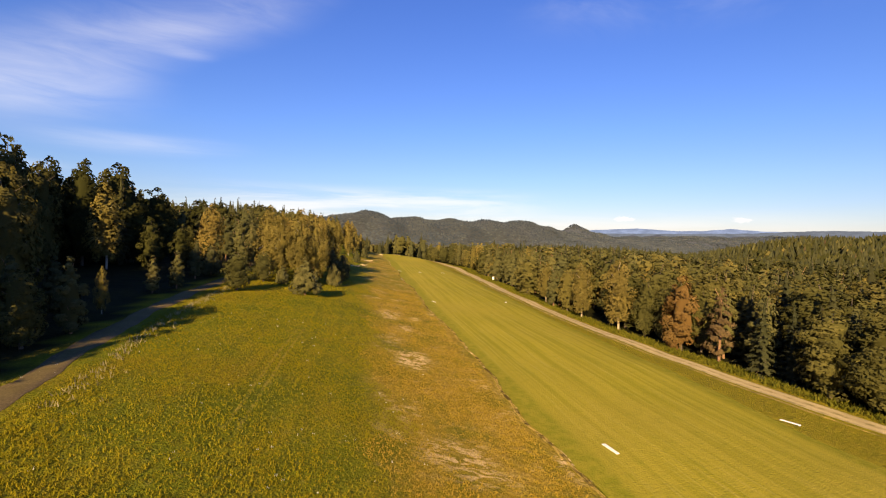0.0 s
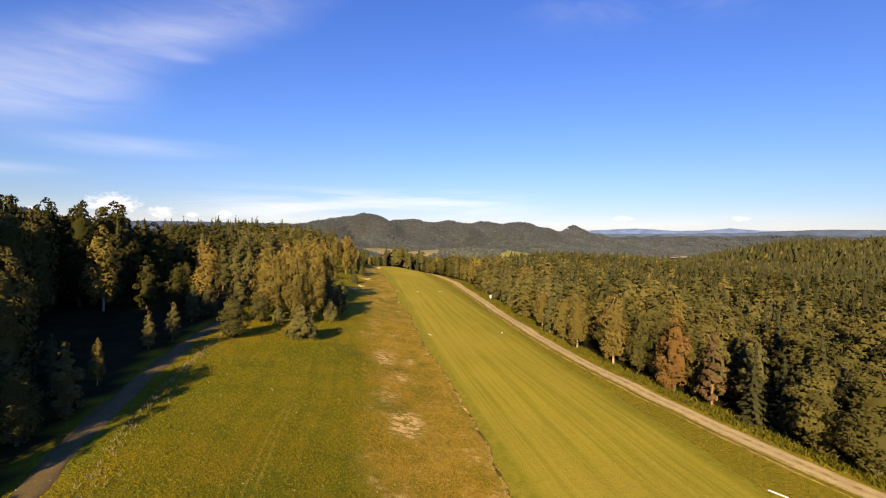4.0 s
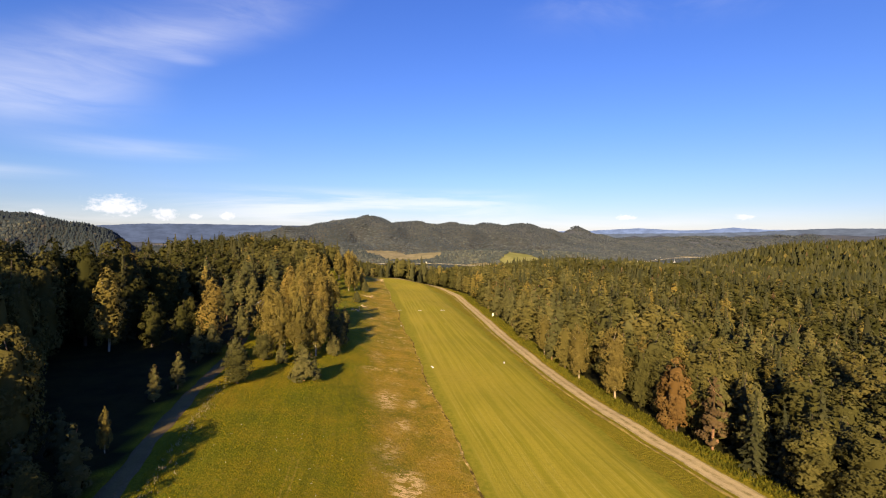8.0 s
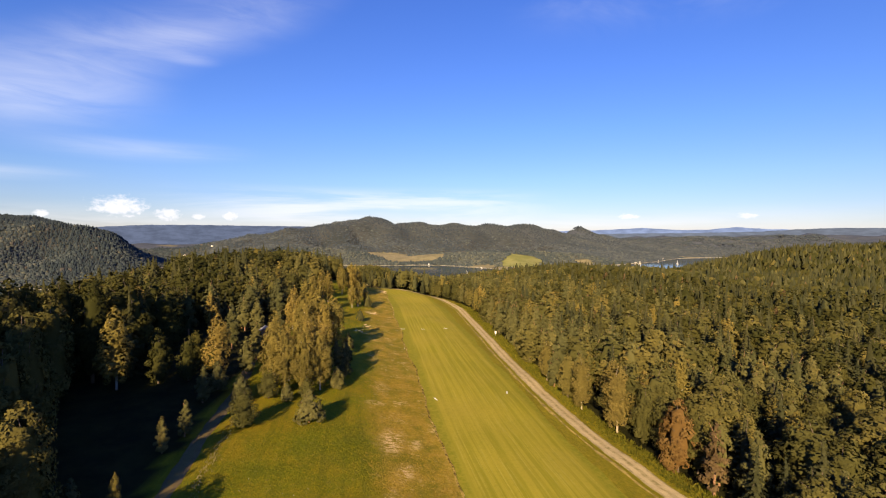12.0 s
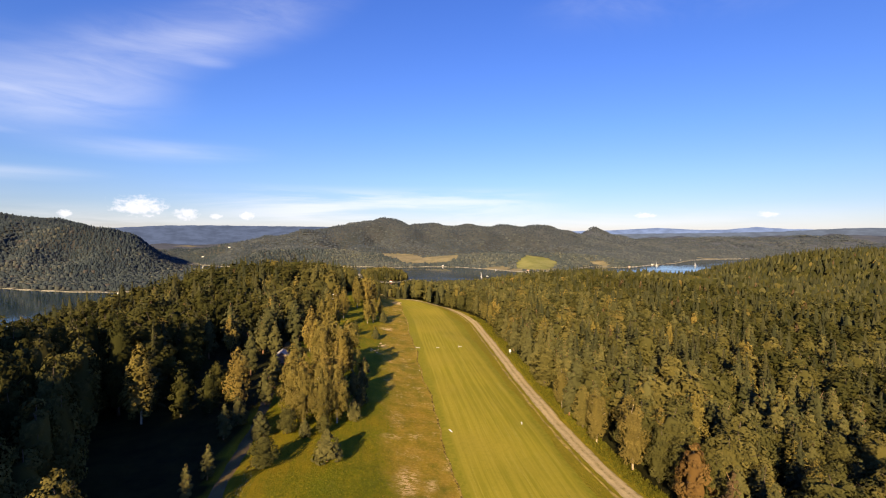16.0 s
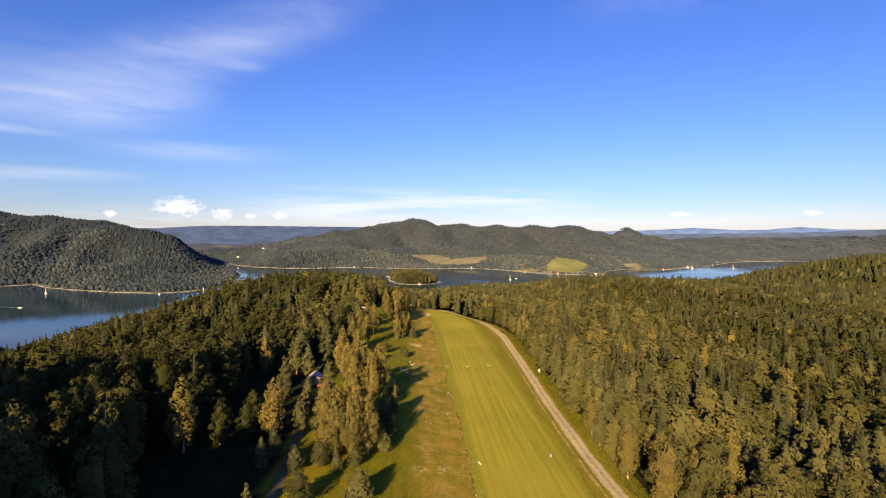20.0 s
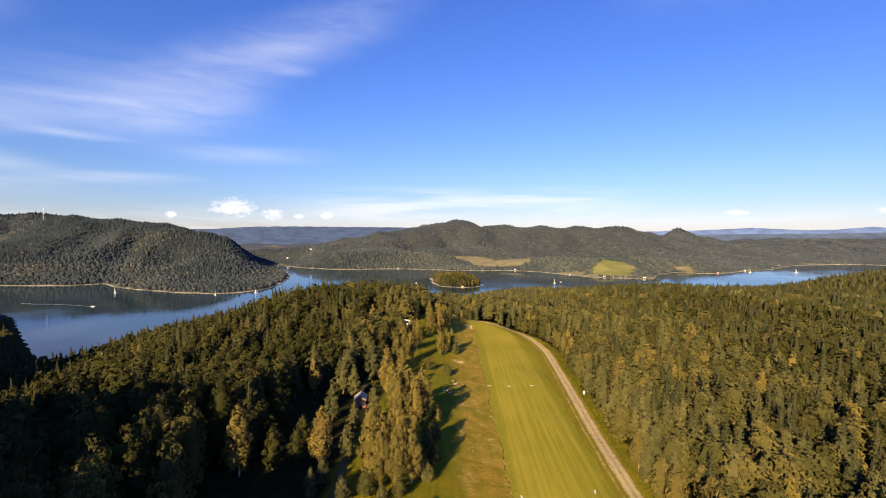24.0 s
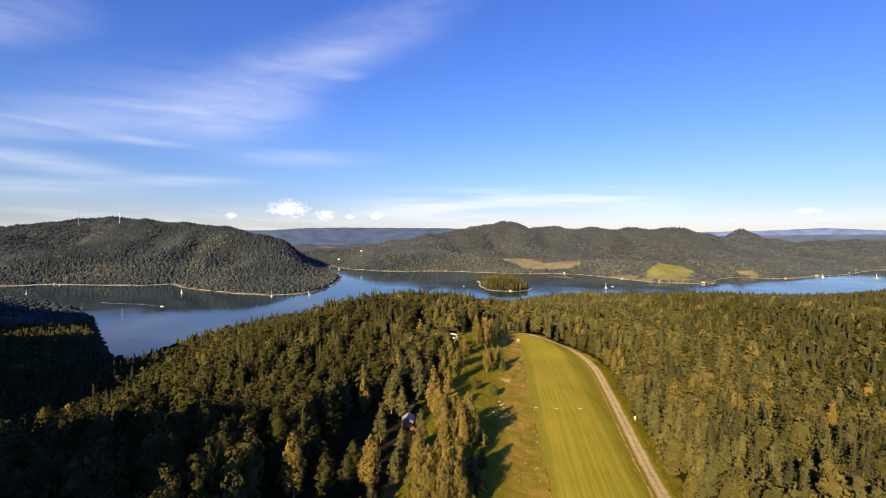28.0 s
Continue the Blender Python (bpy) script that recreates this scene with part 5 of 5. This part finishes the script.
def blades(name, x, y, tall, wide, mat, label, seed):
    """Loose tufts: three pointed blades each, all in one object."""
    rng = np.random.default_rng(seed)
    n = len(x) * 3
    x, y = np.repeat(x, 3) + rng.normal(0, wide, n), np.repeat(y, 3) + rng.normal(0, wide, n)
    z = ground_height(x, y) + 0.02
    f = rng.random(n) * 6.283
    h = tall * (0.5 + rng.random(n))
    a = np.stack([np.cos(f), np.sin(f), np.zeros(n)], 1) * wide * 0.5
    base = np.stack([x, y, z], 1)
    tip = base + np.stack([rng.normal(0, 0.35, n) * h, rng.normal(0, 0.35, n) * h, h], 1)
    V = np.stack([base - a, base + a, tip], 1).reshape(-1, 3)
    tagged(new(name, mesh_of(name, V, np.arange(len(V)).reshape(-1, 3), mat)), label, "grass", kind="stuff")


def build_grass():
    rng = np.random.default_rng(8)
    n = 90000
    y = 17 + 95 * rng.random(n) ** 1.7
    x = strip_edge(y) - 1 - 46 * rng.random(n)
    road = np.interp(y, [p[1] for p in TRACK], [p[0] for p in TRACK])
    ok = (x > road + 1.8) & (rng.random(n) > bare_ground(x, y) * 1.1) & (rng.random(n) < 0.62 + 0.38 * ripple(x, y, 9, 2.0))
    x, y = x[ok], y[ok]
    u = x - strip_edge(y)
    dry = u > -12 - 3 * ripple(x, y, 11, 6.0)
    blades("meadow_grass", x[~dry], y[~dry], 0.11, 0.06, grass_material("grass_blades", (0.1642, 0.1568, 0.0097), (0.2685, 0.2090, 0.0149)), "tufts of green and straw-coloured meadow grass", 1)
    blades("dry_grass", x[dry], y[dry], 0.09, 0.07, grass_material("straw_blades", (0.2364, 0.1648, 0.0149), (0.3943, 0.2613, 0.0446)), "short dry stubble between meadow and airstrip", 2)
    y = 26 + 60 * rng.random(900)
    x = np.interp(y, [p[1] for p in TRACK], [p[0] for p in TRACK]) + 2.6 + np.abs(rng.normal(0, 0.7, 900))
    blades("track_weeds", x[::3], y[::3], 0.28, 0.09, grass_material("pale_weeds", (0.178, 0.149, 0.0446), (0.372, 0.327, 0.193)), "pale dry weeds along the grey track", 3)
    y = 20 + 40 * rng.random(90) ** 1.3
    x = -24 + 26 * rng.random(90)
    ok = x < strip_edge(y) - 4
    blades("white_flowers", x[ok], y[ok], 0.10, 0.045, grass_material("petals", (0.557, 0.55, 0.461), (0.669, 0.654, 0.595)), "scattered small white flowers in the meadow", 4)
    # green rank growth at the foot of the eastern woods
    y = 30 + 230 * rng.random(5200)
    x = np.interp(y, [p[1] for p in ROAD][:19], [p[0] for p in ROAD][:19]) + 3 + 4.5 * rng.random(5200)
    blades("verge_growth", x, y, 0.42, 0.26, grass_material("rank_growth", (0.0743, 0.0818, 0.0111), (0.149, 0.134, 0.0208)), "rank green growth between road and woods", 5)


build_grass()

# ---------------------------------------------------------------- things
WHITE = plain("white_paint", (0.80, 0.78, 0.74), 0.55, 0.08, 4.0)
GREY_ROOF = plain("grey_roofing", (0.33, 0.31, 0.30), 0.8, 0.25, 2.0)
RED_ROOF = plain("red_tiles", (0.36, 0.12, 0.07), 0.8, 0.25, 2.0)
BOARD = plain("weathered_boards", (0.24, 0.17, 0.11), 0.9, 0.3, 3.0)
PLASTER = plain("cream_plaster", (0.52, 0.48, 0.41), 0.85, 0.1, 1.0)
GLASS = plain("dark_glass", (0.03, 0.04, 0.05), 0.15, 0.1, 1.0)
RED_CLOTH = plain("red_cloth", (0.22, 0.07, 0.045), 0.8, 0.2, 3.0)
RUBBER = plain("black_rubber", (0.02, 0.02, 0.02), 0.8, 0.2, 5.0)
STEEL = plain("grey_steel", (0.42, 0.42, 0.43), 0.5, 0.15, 3.0, 0.6)
BLUE_PAINT = plain("dark_blue_paint", (0.04, 0.05, 0.075), 0.6, 0.1, 3.0)
SILVER = plain("silver_paint", (0.55, 0.56, 0.57), 0.35, 0.08, 3.0, 0.4)
CHALK = plain("pale_rubble", (0.54, 0.41, 0.22), 0.95, 0.3, 1.5)


def block(bm, x0, x1, y0, y1, z0, z1, bevel=0.0):
    """A box with softened edges, added to bm."""
    made = bmesh.ops.create_cube(bm, size=1.0)["verts"]
    for v in made:
        v.co = Vector(((x0 + x1) / 2 + v.co.x * (x1 - x0), (y0 + y1) / 2 + v.co.y * (y1 - y0), (z0 + z1) / 2 + v.co.z * (z1 - z0)))
    if bevel:
        edges = list({e for v in made for e in v.link_edges})
        bmesh.ops.bevel(bm, geom=edges, offset=bevel, segments=2, affect="EDGES")


def box(name, dims, mat, bevel=0.0):
    bm = bmesh.new()
    block(bm, *dims, bevel)
    return from_bm(name, bm, mat)


def rod(name, a, b, r0, r1, mat, sides=8):
    V, F = tube([a, [(p + q) / 2 for p, q in zip(a, b)], b], [r0, (r0 + r1) / 2, r1], sides)
    return mesh_of(name, V, F, mat, smooth_shade=True)


def gable(name, half_x, half_y, eaves, ridge, thick, mat):
    """A pitched roof with its ridge along y: two slabs."""
    bm = bmesh.new()
    for side in (-1, 1):
        top = [bm.verts.new(p) for p in ((0, -half_y, ridge), (0, half_y, ridge), (side * half_x, half_y, eaves), (side * half_x, -half_y, eaves))]
        low = [bm.verts.new(v.co - Vector((0, 0, thick))) for v in top]
        bm.faces.new(top), bm.faces.new(low[::-1])
        for i in range(4):
            bm.faces.new((top[i], low[i], low[(i + 1) % 4], top[(i + 1) % 4]))
    bmesh.ops.recalc_face_normals(bm, faces=bm.faces)
    return from_bm(name, bm, mat)


def walls(name, hx, hy, eaves, ridge, mat):
    """House walls with gable ends, open at the foot."""
    bm = bmesh.new()
    ends = []
    for y in (-hy, hy):
        ends.append([bm.verts.new(p) for p in ((-hx, y, -0.6), (hx, y, -0.6), (hx, y, eaves), (0, y, ridge), (-hx, y, eaves))])
        bm.faces.new(ends[-1])
    for i in (0, 1, 4):
        j = {0: 1, 1: 2, 4: 0}[i]
        bm.faces.new((ends[0][i], ends[0][j], ends[1][j], ends[1][i]))
    bmesh.ops.recalc_face_normals(bm, faces=bm.faces)
    return from_bm(name, bm, mat)


def house(name, x, y, turn, hx, hy, eaves, ridge, wall_mat, roof_mat, label, category="house", z=None):
    h = new(name)
    part("wall", walls("wall", hx, hy, eaves, ridge - 0.1, wall_mat), h)
    roof = part("roof", gable("roof", hx + 0.45, hy + 0.5, eaves - 0.25, ridge + 0.1, 0.14, roof_mat), h)
    if hx > 3:
        part("chimney", box("chimney", (0.6, 1.2, -0.4, 0.3, eaves, ridge + 0.8), RED_ROOF, 0.03), roof)
    part("door", box("door", (-0.45, 0.45, -hy - 0.04, -hy + 0.05, 0.0, 2.0), BOARD, 0.01), h)
    for sx in (-1, 1):
        if hx > 1.6:
            w = part("window", box("window", (sx * hx * 0.6 - 0.45, sx * hx * 0.6 + 0.45, -hy - 0.05, -hy + 0.05, 0.9, 2.0), WHITE, 0.01), h)
            part("pane", box("pane", (sx * hx * 0.6 - 0.36, sx * hx * 0.6 + 0.36, -hy - 0.065, -hy, 0.99, 1.91), GLASS), w)
        w = part("window", box("window", (sx * hx - 0.05, sx * hx + 0.05, -0.5, 0.5, 0.9, 1.9), WHITE, 0.01), h)
        part("pane", box("pane", (sx * hx - 0.065, sx * hx + 0.065, -0.4, 0.4, 1.0, 1.8), GLASS), w)
    h.matrix_basis = pose(x, y, height_at(x, y) if z is None else z, 0, 0, turn)
    return tagged(h, label, category)


house("hut", -40.8, 134.5, 12, 1.5, 1.9, 2.1, 3.1, BOARD, GREY_ROOF, "small wooden hut with a grey roof among birches", "hut")
tarp = new("tarpaulin")
bm = bmesh.new()
bmesh.ops.create_icosphere(bm, subdivisions=2, radius=1.0)
for v in bm.verts:
    v.co = Vector((v.co.x * 1.0 + 0.1 * math.sin(v.co.y * 7), v.co.y * 0.7, max(-0.1, v.co.z * 0.75 + 0.12 * math.sin(v.co.x * 5))))
part("cover", from_bm("cover", bm, RED_CLOTH), tarp)
tarp.matrix_basis = pose(-38.6, 132.2, height_at(-38.6, 132.2) + 0.1, 0, 0, 30)
tagged(tarp, "red cloth heap beside the wooden hut", "tarpaulin")

for x, y, turn, eaves, ridge, hx, hy, wall_mat, roof_mat, words in (
    (-901, 1206, 30, 4.2, 7.5, 5, 7, PLASTER, WHITE, "pale villa alone on the wooded hillside"),
    (-828, 1782, 10, 5, 8, 6, 11, WHITE, GREY_ROOF, "white house at the head of the inlet"), (-735, 1795, 60, 4, 7, 5, 9, WHITE, WHITE, "white house above the inlet"),
    (-1222, 946, 20, 3, 5, 3.4, 6, WHITE, WHITE, "small white boathouse on the shore"), (-75, 1049, 70, 3, 5, 3.2, 5, WHITE, RED_ROOF, "small white house on the island's shore"),
    (212, 1380, 15, 3, 5.5, 3.4, 5, WHITE, GREY_ROOF, "small white house on the far shore"), (296, 1322, 40, 3, 5.5, 3.4, 6, WHITE, RED_ROOF, "small white house on the far shore"),
    (320, 1318, 0, 3, 5, 3.2, 5, WHITE, GREY_ROOF, "small white house on the far shore"), (664, 1490, 20, 3.5, 6, 4, 7, WHITE, RED_ROOF, "white house on the shore of the bay"),
    (789, 1588, 60, 3.5, 6, 4, 7, WHITE, GREY_ROOF, "white house on the shore of the bay"), (396, 1303, 80, 3, 5, 3.5, 8, PLASTER, WHITE, "pale boathouse at the tip of the headland"),
    (-330, 1548, 20, 3, 5, 3.4, 6, WHITE, GREY_ROOF, "small white house on the far shore"), (60, 1522, 30, 3, 5, 3, 5, WHITE, WHITE, "small white house on the far shore"),
    (930, 1700, 50, 4, 6.5, 4, 9, PLASTER, GREY_ROOF, "long pale house on the far shore"), (1010, 1800, 30, 4, 6.5, 4, 9, WHITE, GREY_ROOF, "long white house on the far shore"),
):
    tagged(house("house", x, y, turn, hx * 0.52, hy * 0.46, eaves * 0.62, ridge * 0.56, wall_mat, roof_mat, words), group="houses round the lake")


def wheel_parts(owner, spots, r, width):
    for x, y in spots:
        w = part("wheel", rod("wheel", (x - width / 2, y, r), (x + width / 2, y, r), r, r, RUBBER, 14), owner)
        part("rim", rod("rim", (x - width / 2 - 0.01, y, r), (x + width / 2 + 0.01, y, r), r * 0.6, r * 0.6, STEEL, 10), w)


def vehicle(name, x, y, turn, mat, length, width, hood, roof_z, label, category):
    v = new(name)
    L, W = length / 2, width / 2
    bm = bmesh.new()
    block(bm, -W, W, -L, L, 0.35, 0.95, 0.12)
    part("body", from_bm("body", bm, mat), v)
    bm = bmesh.new()
    block(bm, -W + 0.08, W - 0.08, -L + 0.25, L - hood, 0.9, roof_z, 0.16)
    cabin = part("cabin", from_bm("cabin", bm, mat), v)
    part("windscreen", box("windscreen", (-W + 0.2, W - 0.2, L - hood - 0.04, L - hood + 0.015, 1.0, roof_z - 0.15), GLASS, 0.01), cabin)
    for s in (-1, 1):
        part("side_window", box("side_window", (s * (W - 0.1), s * (W - 0.06), -L + 0.6, L - hood - 0.3, 1.05, roof_z - 0.18) if s > 0 else (-W + 0.06, -W + 0.1, -L + 0.6, L - hood - 0.3, 1.05, roof_z - 0.18), GLASS), cabin)
        part("headlight", box("headlight", (s * W * 0.7 - 0.15, s * W * 0.7 + 0.15, L - 0.05, L + 0.02, 0.62, 0.78), WHITE, 0.02), v)
    wheel_parts(v, [(s * (W - 0.05), k * L * 0.62) for s in (-1, 1) for k in (-1, 1)], 0.32, 0.2)
    v.matrix_basis = pose(x, y, height_at(x, y), 0, 0, turn)
    return tagged(v, label, category, group="vehicles by the clearing")


vehicle("camper_van", -47.5, 241.5, 70, WHITE, 5.6, 2.1, 0.9, 2.7, "white camper van parked in a clearing", "van")
vehicle("car", -44.3, 230.5, 20, WHITE, 4.4, 1.75, 1.2, 1.45, "white car parked at the edge of the clearing", "car")
vehicle("car", -56.5, 244, 100, SILVER, 4.3, 1.75, 1.2, 1.45, "silver car parked on the clearing", "car")
vehicle("car", -59, 229, 60, BLUE_PAINT, 4.4, 1.75, 1.2, 1.45, "dark blue car in the shaded clearing", "car")

# white boards that mark the airstrip
for x, y, turn, length in ((14.6, 31.4, 14, 1.6), (35.3, 39.6, 30, 1.6), (6.2, 100.6, 20, 1.5), (23.3, 106.4, -10, 1.5), (14.2, 179.6, 85, 1.7), (5.4, 176.4, 70, 1.3), (-2.2, 174.4, 80, 1.5), (-1.2, 145, 10, 0.8)):
    b = new("marker_board")
    part("board", box("board", (-0.14, 0.14, -length / 2, length / 2, 0.02, 0.07), WHITE, 0.012), b)
    for k in (-1, 1):
        part("peg", rod("peg", (0, k * length * 0.42, -0.15), (0, k * length * 0.42, 0.10), 0.025, 0.02, STEEL, 6), b)
    b.matrix_basis = pose(x, y, height_at(x, y) + 0.06, 0, 0, turn)
    tagged(b, "white board lying on the mown grass as a marker", "marker", group="airstrip markers")
sign = new("sign_post")
part("post", rod("post", (0, 0, -0.3), (0, 0, 2.0), 0.05, 0.045, WHITE), sign)
part("plate", box("plate", (-0.35, 0.35, -0.05, -0.02, 1.0, 2.1), WHITE, 0.02), sign)
sign.matrix_basis = pose(33.9, 179, height_at(33.9, 179), 0, 0, 10)
tagged(sign, "white plate on a post between road and woods", "sign")


def rubble(x, y, spread_r, seed):
    """A low scatter of pale stones and soil."""
    rng = random.Random(seed)
    heap = new("rubble_heap")
    for k in range(9):
        bm = bmesh.new()
        bmesh.ops.create_icosphere(bm, subdivisions=1, radius=1.0)
        r = rng.uniform(0.25, 0.7)
        for v in bm.verts:
            v.co = Vector((v.co.x * r * rng.uniform(0.8, 1.3), v.co.y * r * rng.uniform(0.8, 1.3), v.co.z * r * 0.4))
        st = part("stone", from_bm("stone", bm, CHALK), heap)
        st.location = (rng.gauss(0, spread_r), rng.gauss(0, spread_r * 1.3), 0.05)
    heap.matrix_basis = pose(x, y, height_at(x, y))
    tagged(heap, "low heap of pale stones and soil on the grass", "rubble", group="rubble on the meadow")


rubble(-16.8, 199, 1.5, 1)
rubble(-16.2, 169, 1.4, 2)
rubble(-17.5, 160, 0.9, 3)
rubble(-15.5, 280, 1.6, 4)


def boat(x, y, turn, size, sail, label):
    b = new("sailing_boat" if sail else "motor_boat")
    bm = bmesh.new()
    rings = []
    for k in range(7):
        s = k / 6
        yy = 3.0 - 6 * s
        w = 0.05 + 1.1 * (1 - (1 - min(1, s * 1.6)) ** 2)
        rings.append([bm.verts.new(p) for p in ((-w, yy, 0.75), (-w * 0.75, yy, 0.05), (0, yy, -0.3), (w * 0.75, yy, 0.05), (w, yy, 0.75))])
    for a, c in zip(rings, rings[1:]):
        for i in range(4):
            bm.faces.new((a[i], a[i + 1], c[i + 1], c[i]))
        bm.faces.new((a[4], a[0], c[0], c[4]))
    bm.faces.new(rings[-1])
    bmesh.ops.recalc_face_normals(bm, faces=bm.faces)
    hull = part("hull", from_bm("hull", bm, WHITE), b)
    part("cabin", box("cabin", (-0.7, 0.7, -1.2, 1.2, 0.7, 1.25), WHITE, 0.12), hull)
    if sail:
        part("mast", rod("mast", (0, 0.6, 0.6), (0, 0.6, 9.0), 0.07, 0.04, STEEL), b)
        bm = bmesh.new()
        grid = []
        for k in range(6):
            s = k / 5
            grid.append([bm.verts.new((0.35 * math.sin(math.pi * q) * (1 - s), 0.5 - q * 3.0 * (1 - s), 1.5 + 7.2 * s)) for q in (0, 0.33, 0.66, 1)])
        for a, c in zip(grid, grid[1:]):
            for i in range(3):
                bm.faces.new((a[i], a[i + 1], c[i + 1], c[i]))
        bmesh.ops.solidify(bm, geom=bm.faces[:], thickness=0.03)
        part("sail", from_bm("sail", bm, WHITE), b, "white triangular sail")
        part("boom", rod("boom", (0, 0.6, 1.4), (0, -2.6, 1.4), 0.05, 0.04, STEEL), b)
    else:
        part("windscreen", box("windscreen", (-0.6, 0.6, 1.15, 1.2, 1.2, 1.6), GLASS), hull)
    b.matrix_basis = pose(x, y, LAKE + 0.02, 0, 0, turn) @ Matrix.Diagonal((size, size, size, 1))
    tagged(b, label, "boat", group="boats on the lake")


for x, y, turn, size, sail in ((-1098, 790, 40, 1.2, True), (-773, 866, 70, 1.2, True), (-669, 703, 95, 1.1, False), (-552, 862, 30, 1.5, True), (-489, 901, 60, 1.2, True),
                               (-154, 946, 20, 1.3, True), (141, 1156, 20, 1.5, True), (160, 1184, 60, 1.0, False), (918, 1550, 30, 1.5, True), (-194, 1120, 60, 0.8, False), (780, 1540, 40, 1.4, True), (-1180, 925, 50, 1.0, False)):
    boat(x, y, turn, size, sail, "white sailing boat with its sail up on the lake" if sail else "small white motor boat on the lake")

FOAM = plain("foam", (0.5, 0.55, 0.6), 0.6, 0.2, 0.5)
ws = np.linspace(0, 1, 24)
wx, wy = -672 - 150 * ws, 703 + 22 * ws + 5 * np.sin(ws * 5)
wv = np.concatenate([np.stack([wx, wy - 0.35 - 0.5 * ws, np.full(24, LAKE + 0.03)], 1), np.stack([wx, wy + 0.35 + 0.5 * ws, np.full(24, LAKE + 0.03)], 1)])
wi = np.arange(23)
tagged(new("boat_wake", mesh_of("boat_wake", wv, np.stack([wi, wi + 1, wi + 25, wi + 24], 1), FOAM)), "thin pale wake behind a motor boat", "wake", kind="structure")


def lattice_mast(x, y, tall, banded, label):
    m = new("radio_mast")
    z = height_at(x, y)
    n = 6
    for k in range(n):
        a, c = 1.7 * (1 - k / n * 0.75), 1.7 * (1 - (k + 1) / n * 0.75)
        z0, z1 = tall * k / n, tall * (k + 1) / n
        pieces = []
        for f in range(4):
            p, q = math.pi * f / 2, math.pi * (f + 1) / 2
            pieces.append(tube([(a * math.cos(p), a * math.sin(p), z0), (c * math.cos(p), c * math.sin(p), z1)], [0.28, 0.28], 4))
            pieces.append(tube([(a * math.cos(p), a * math.sin(p), z0), (c * math.cos(q), c * math.sin(q), z1)], [0.16, 0.16], 3))
        V, F = join(pieces)
        part("section", mesh_of("section", V, F, WHITE if banded and k % 2 else STEEL), m)
    part("antenna", rod("antenna", (0, 0, tall), (0, 0, tall * 1.18), 0.3, 0.15, STEEL), m)
    m.matrix_basis = pose(x, y, z - 0.5)
    tagged(m, label, "mast", group="masts on the hilltop")


lattice_mast(-1720, 1430, 62, False, "grey lattice radio mast on the wooded hilltop")
lattice_mast(-1600, 1492, 44, True, "white and grey lattice mast on the wooded hilltop")
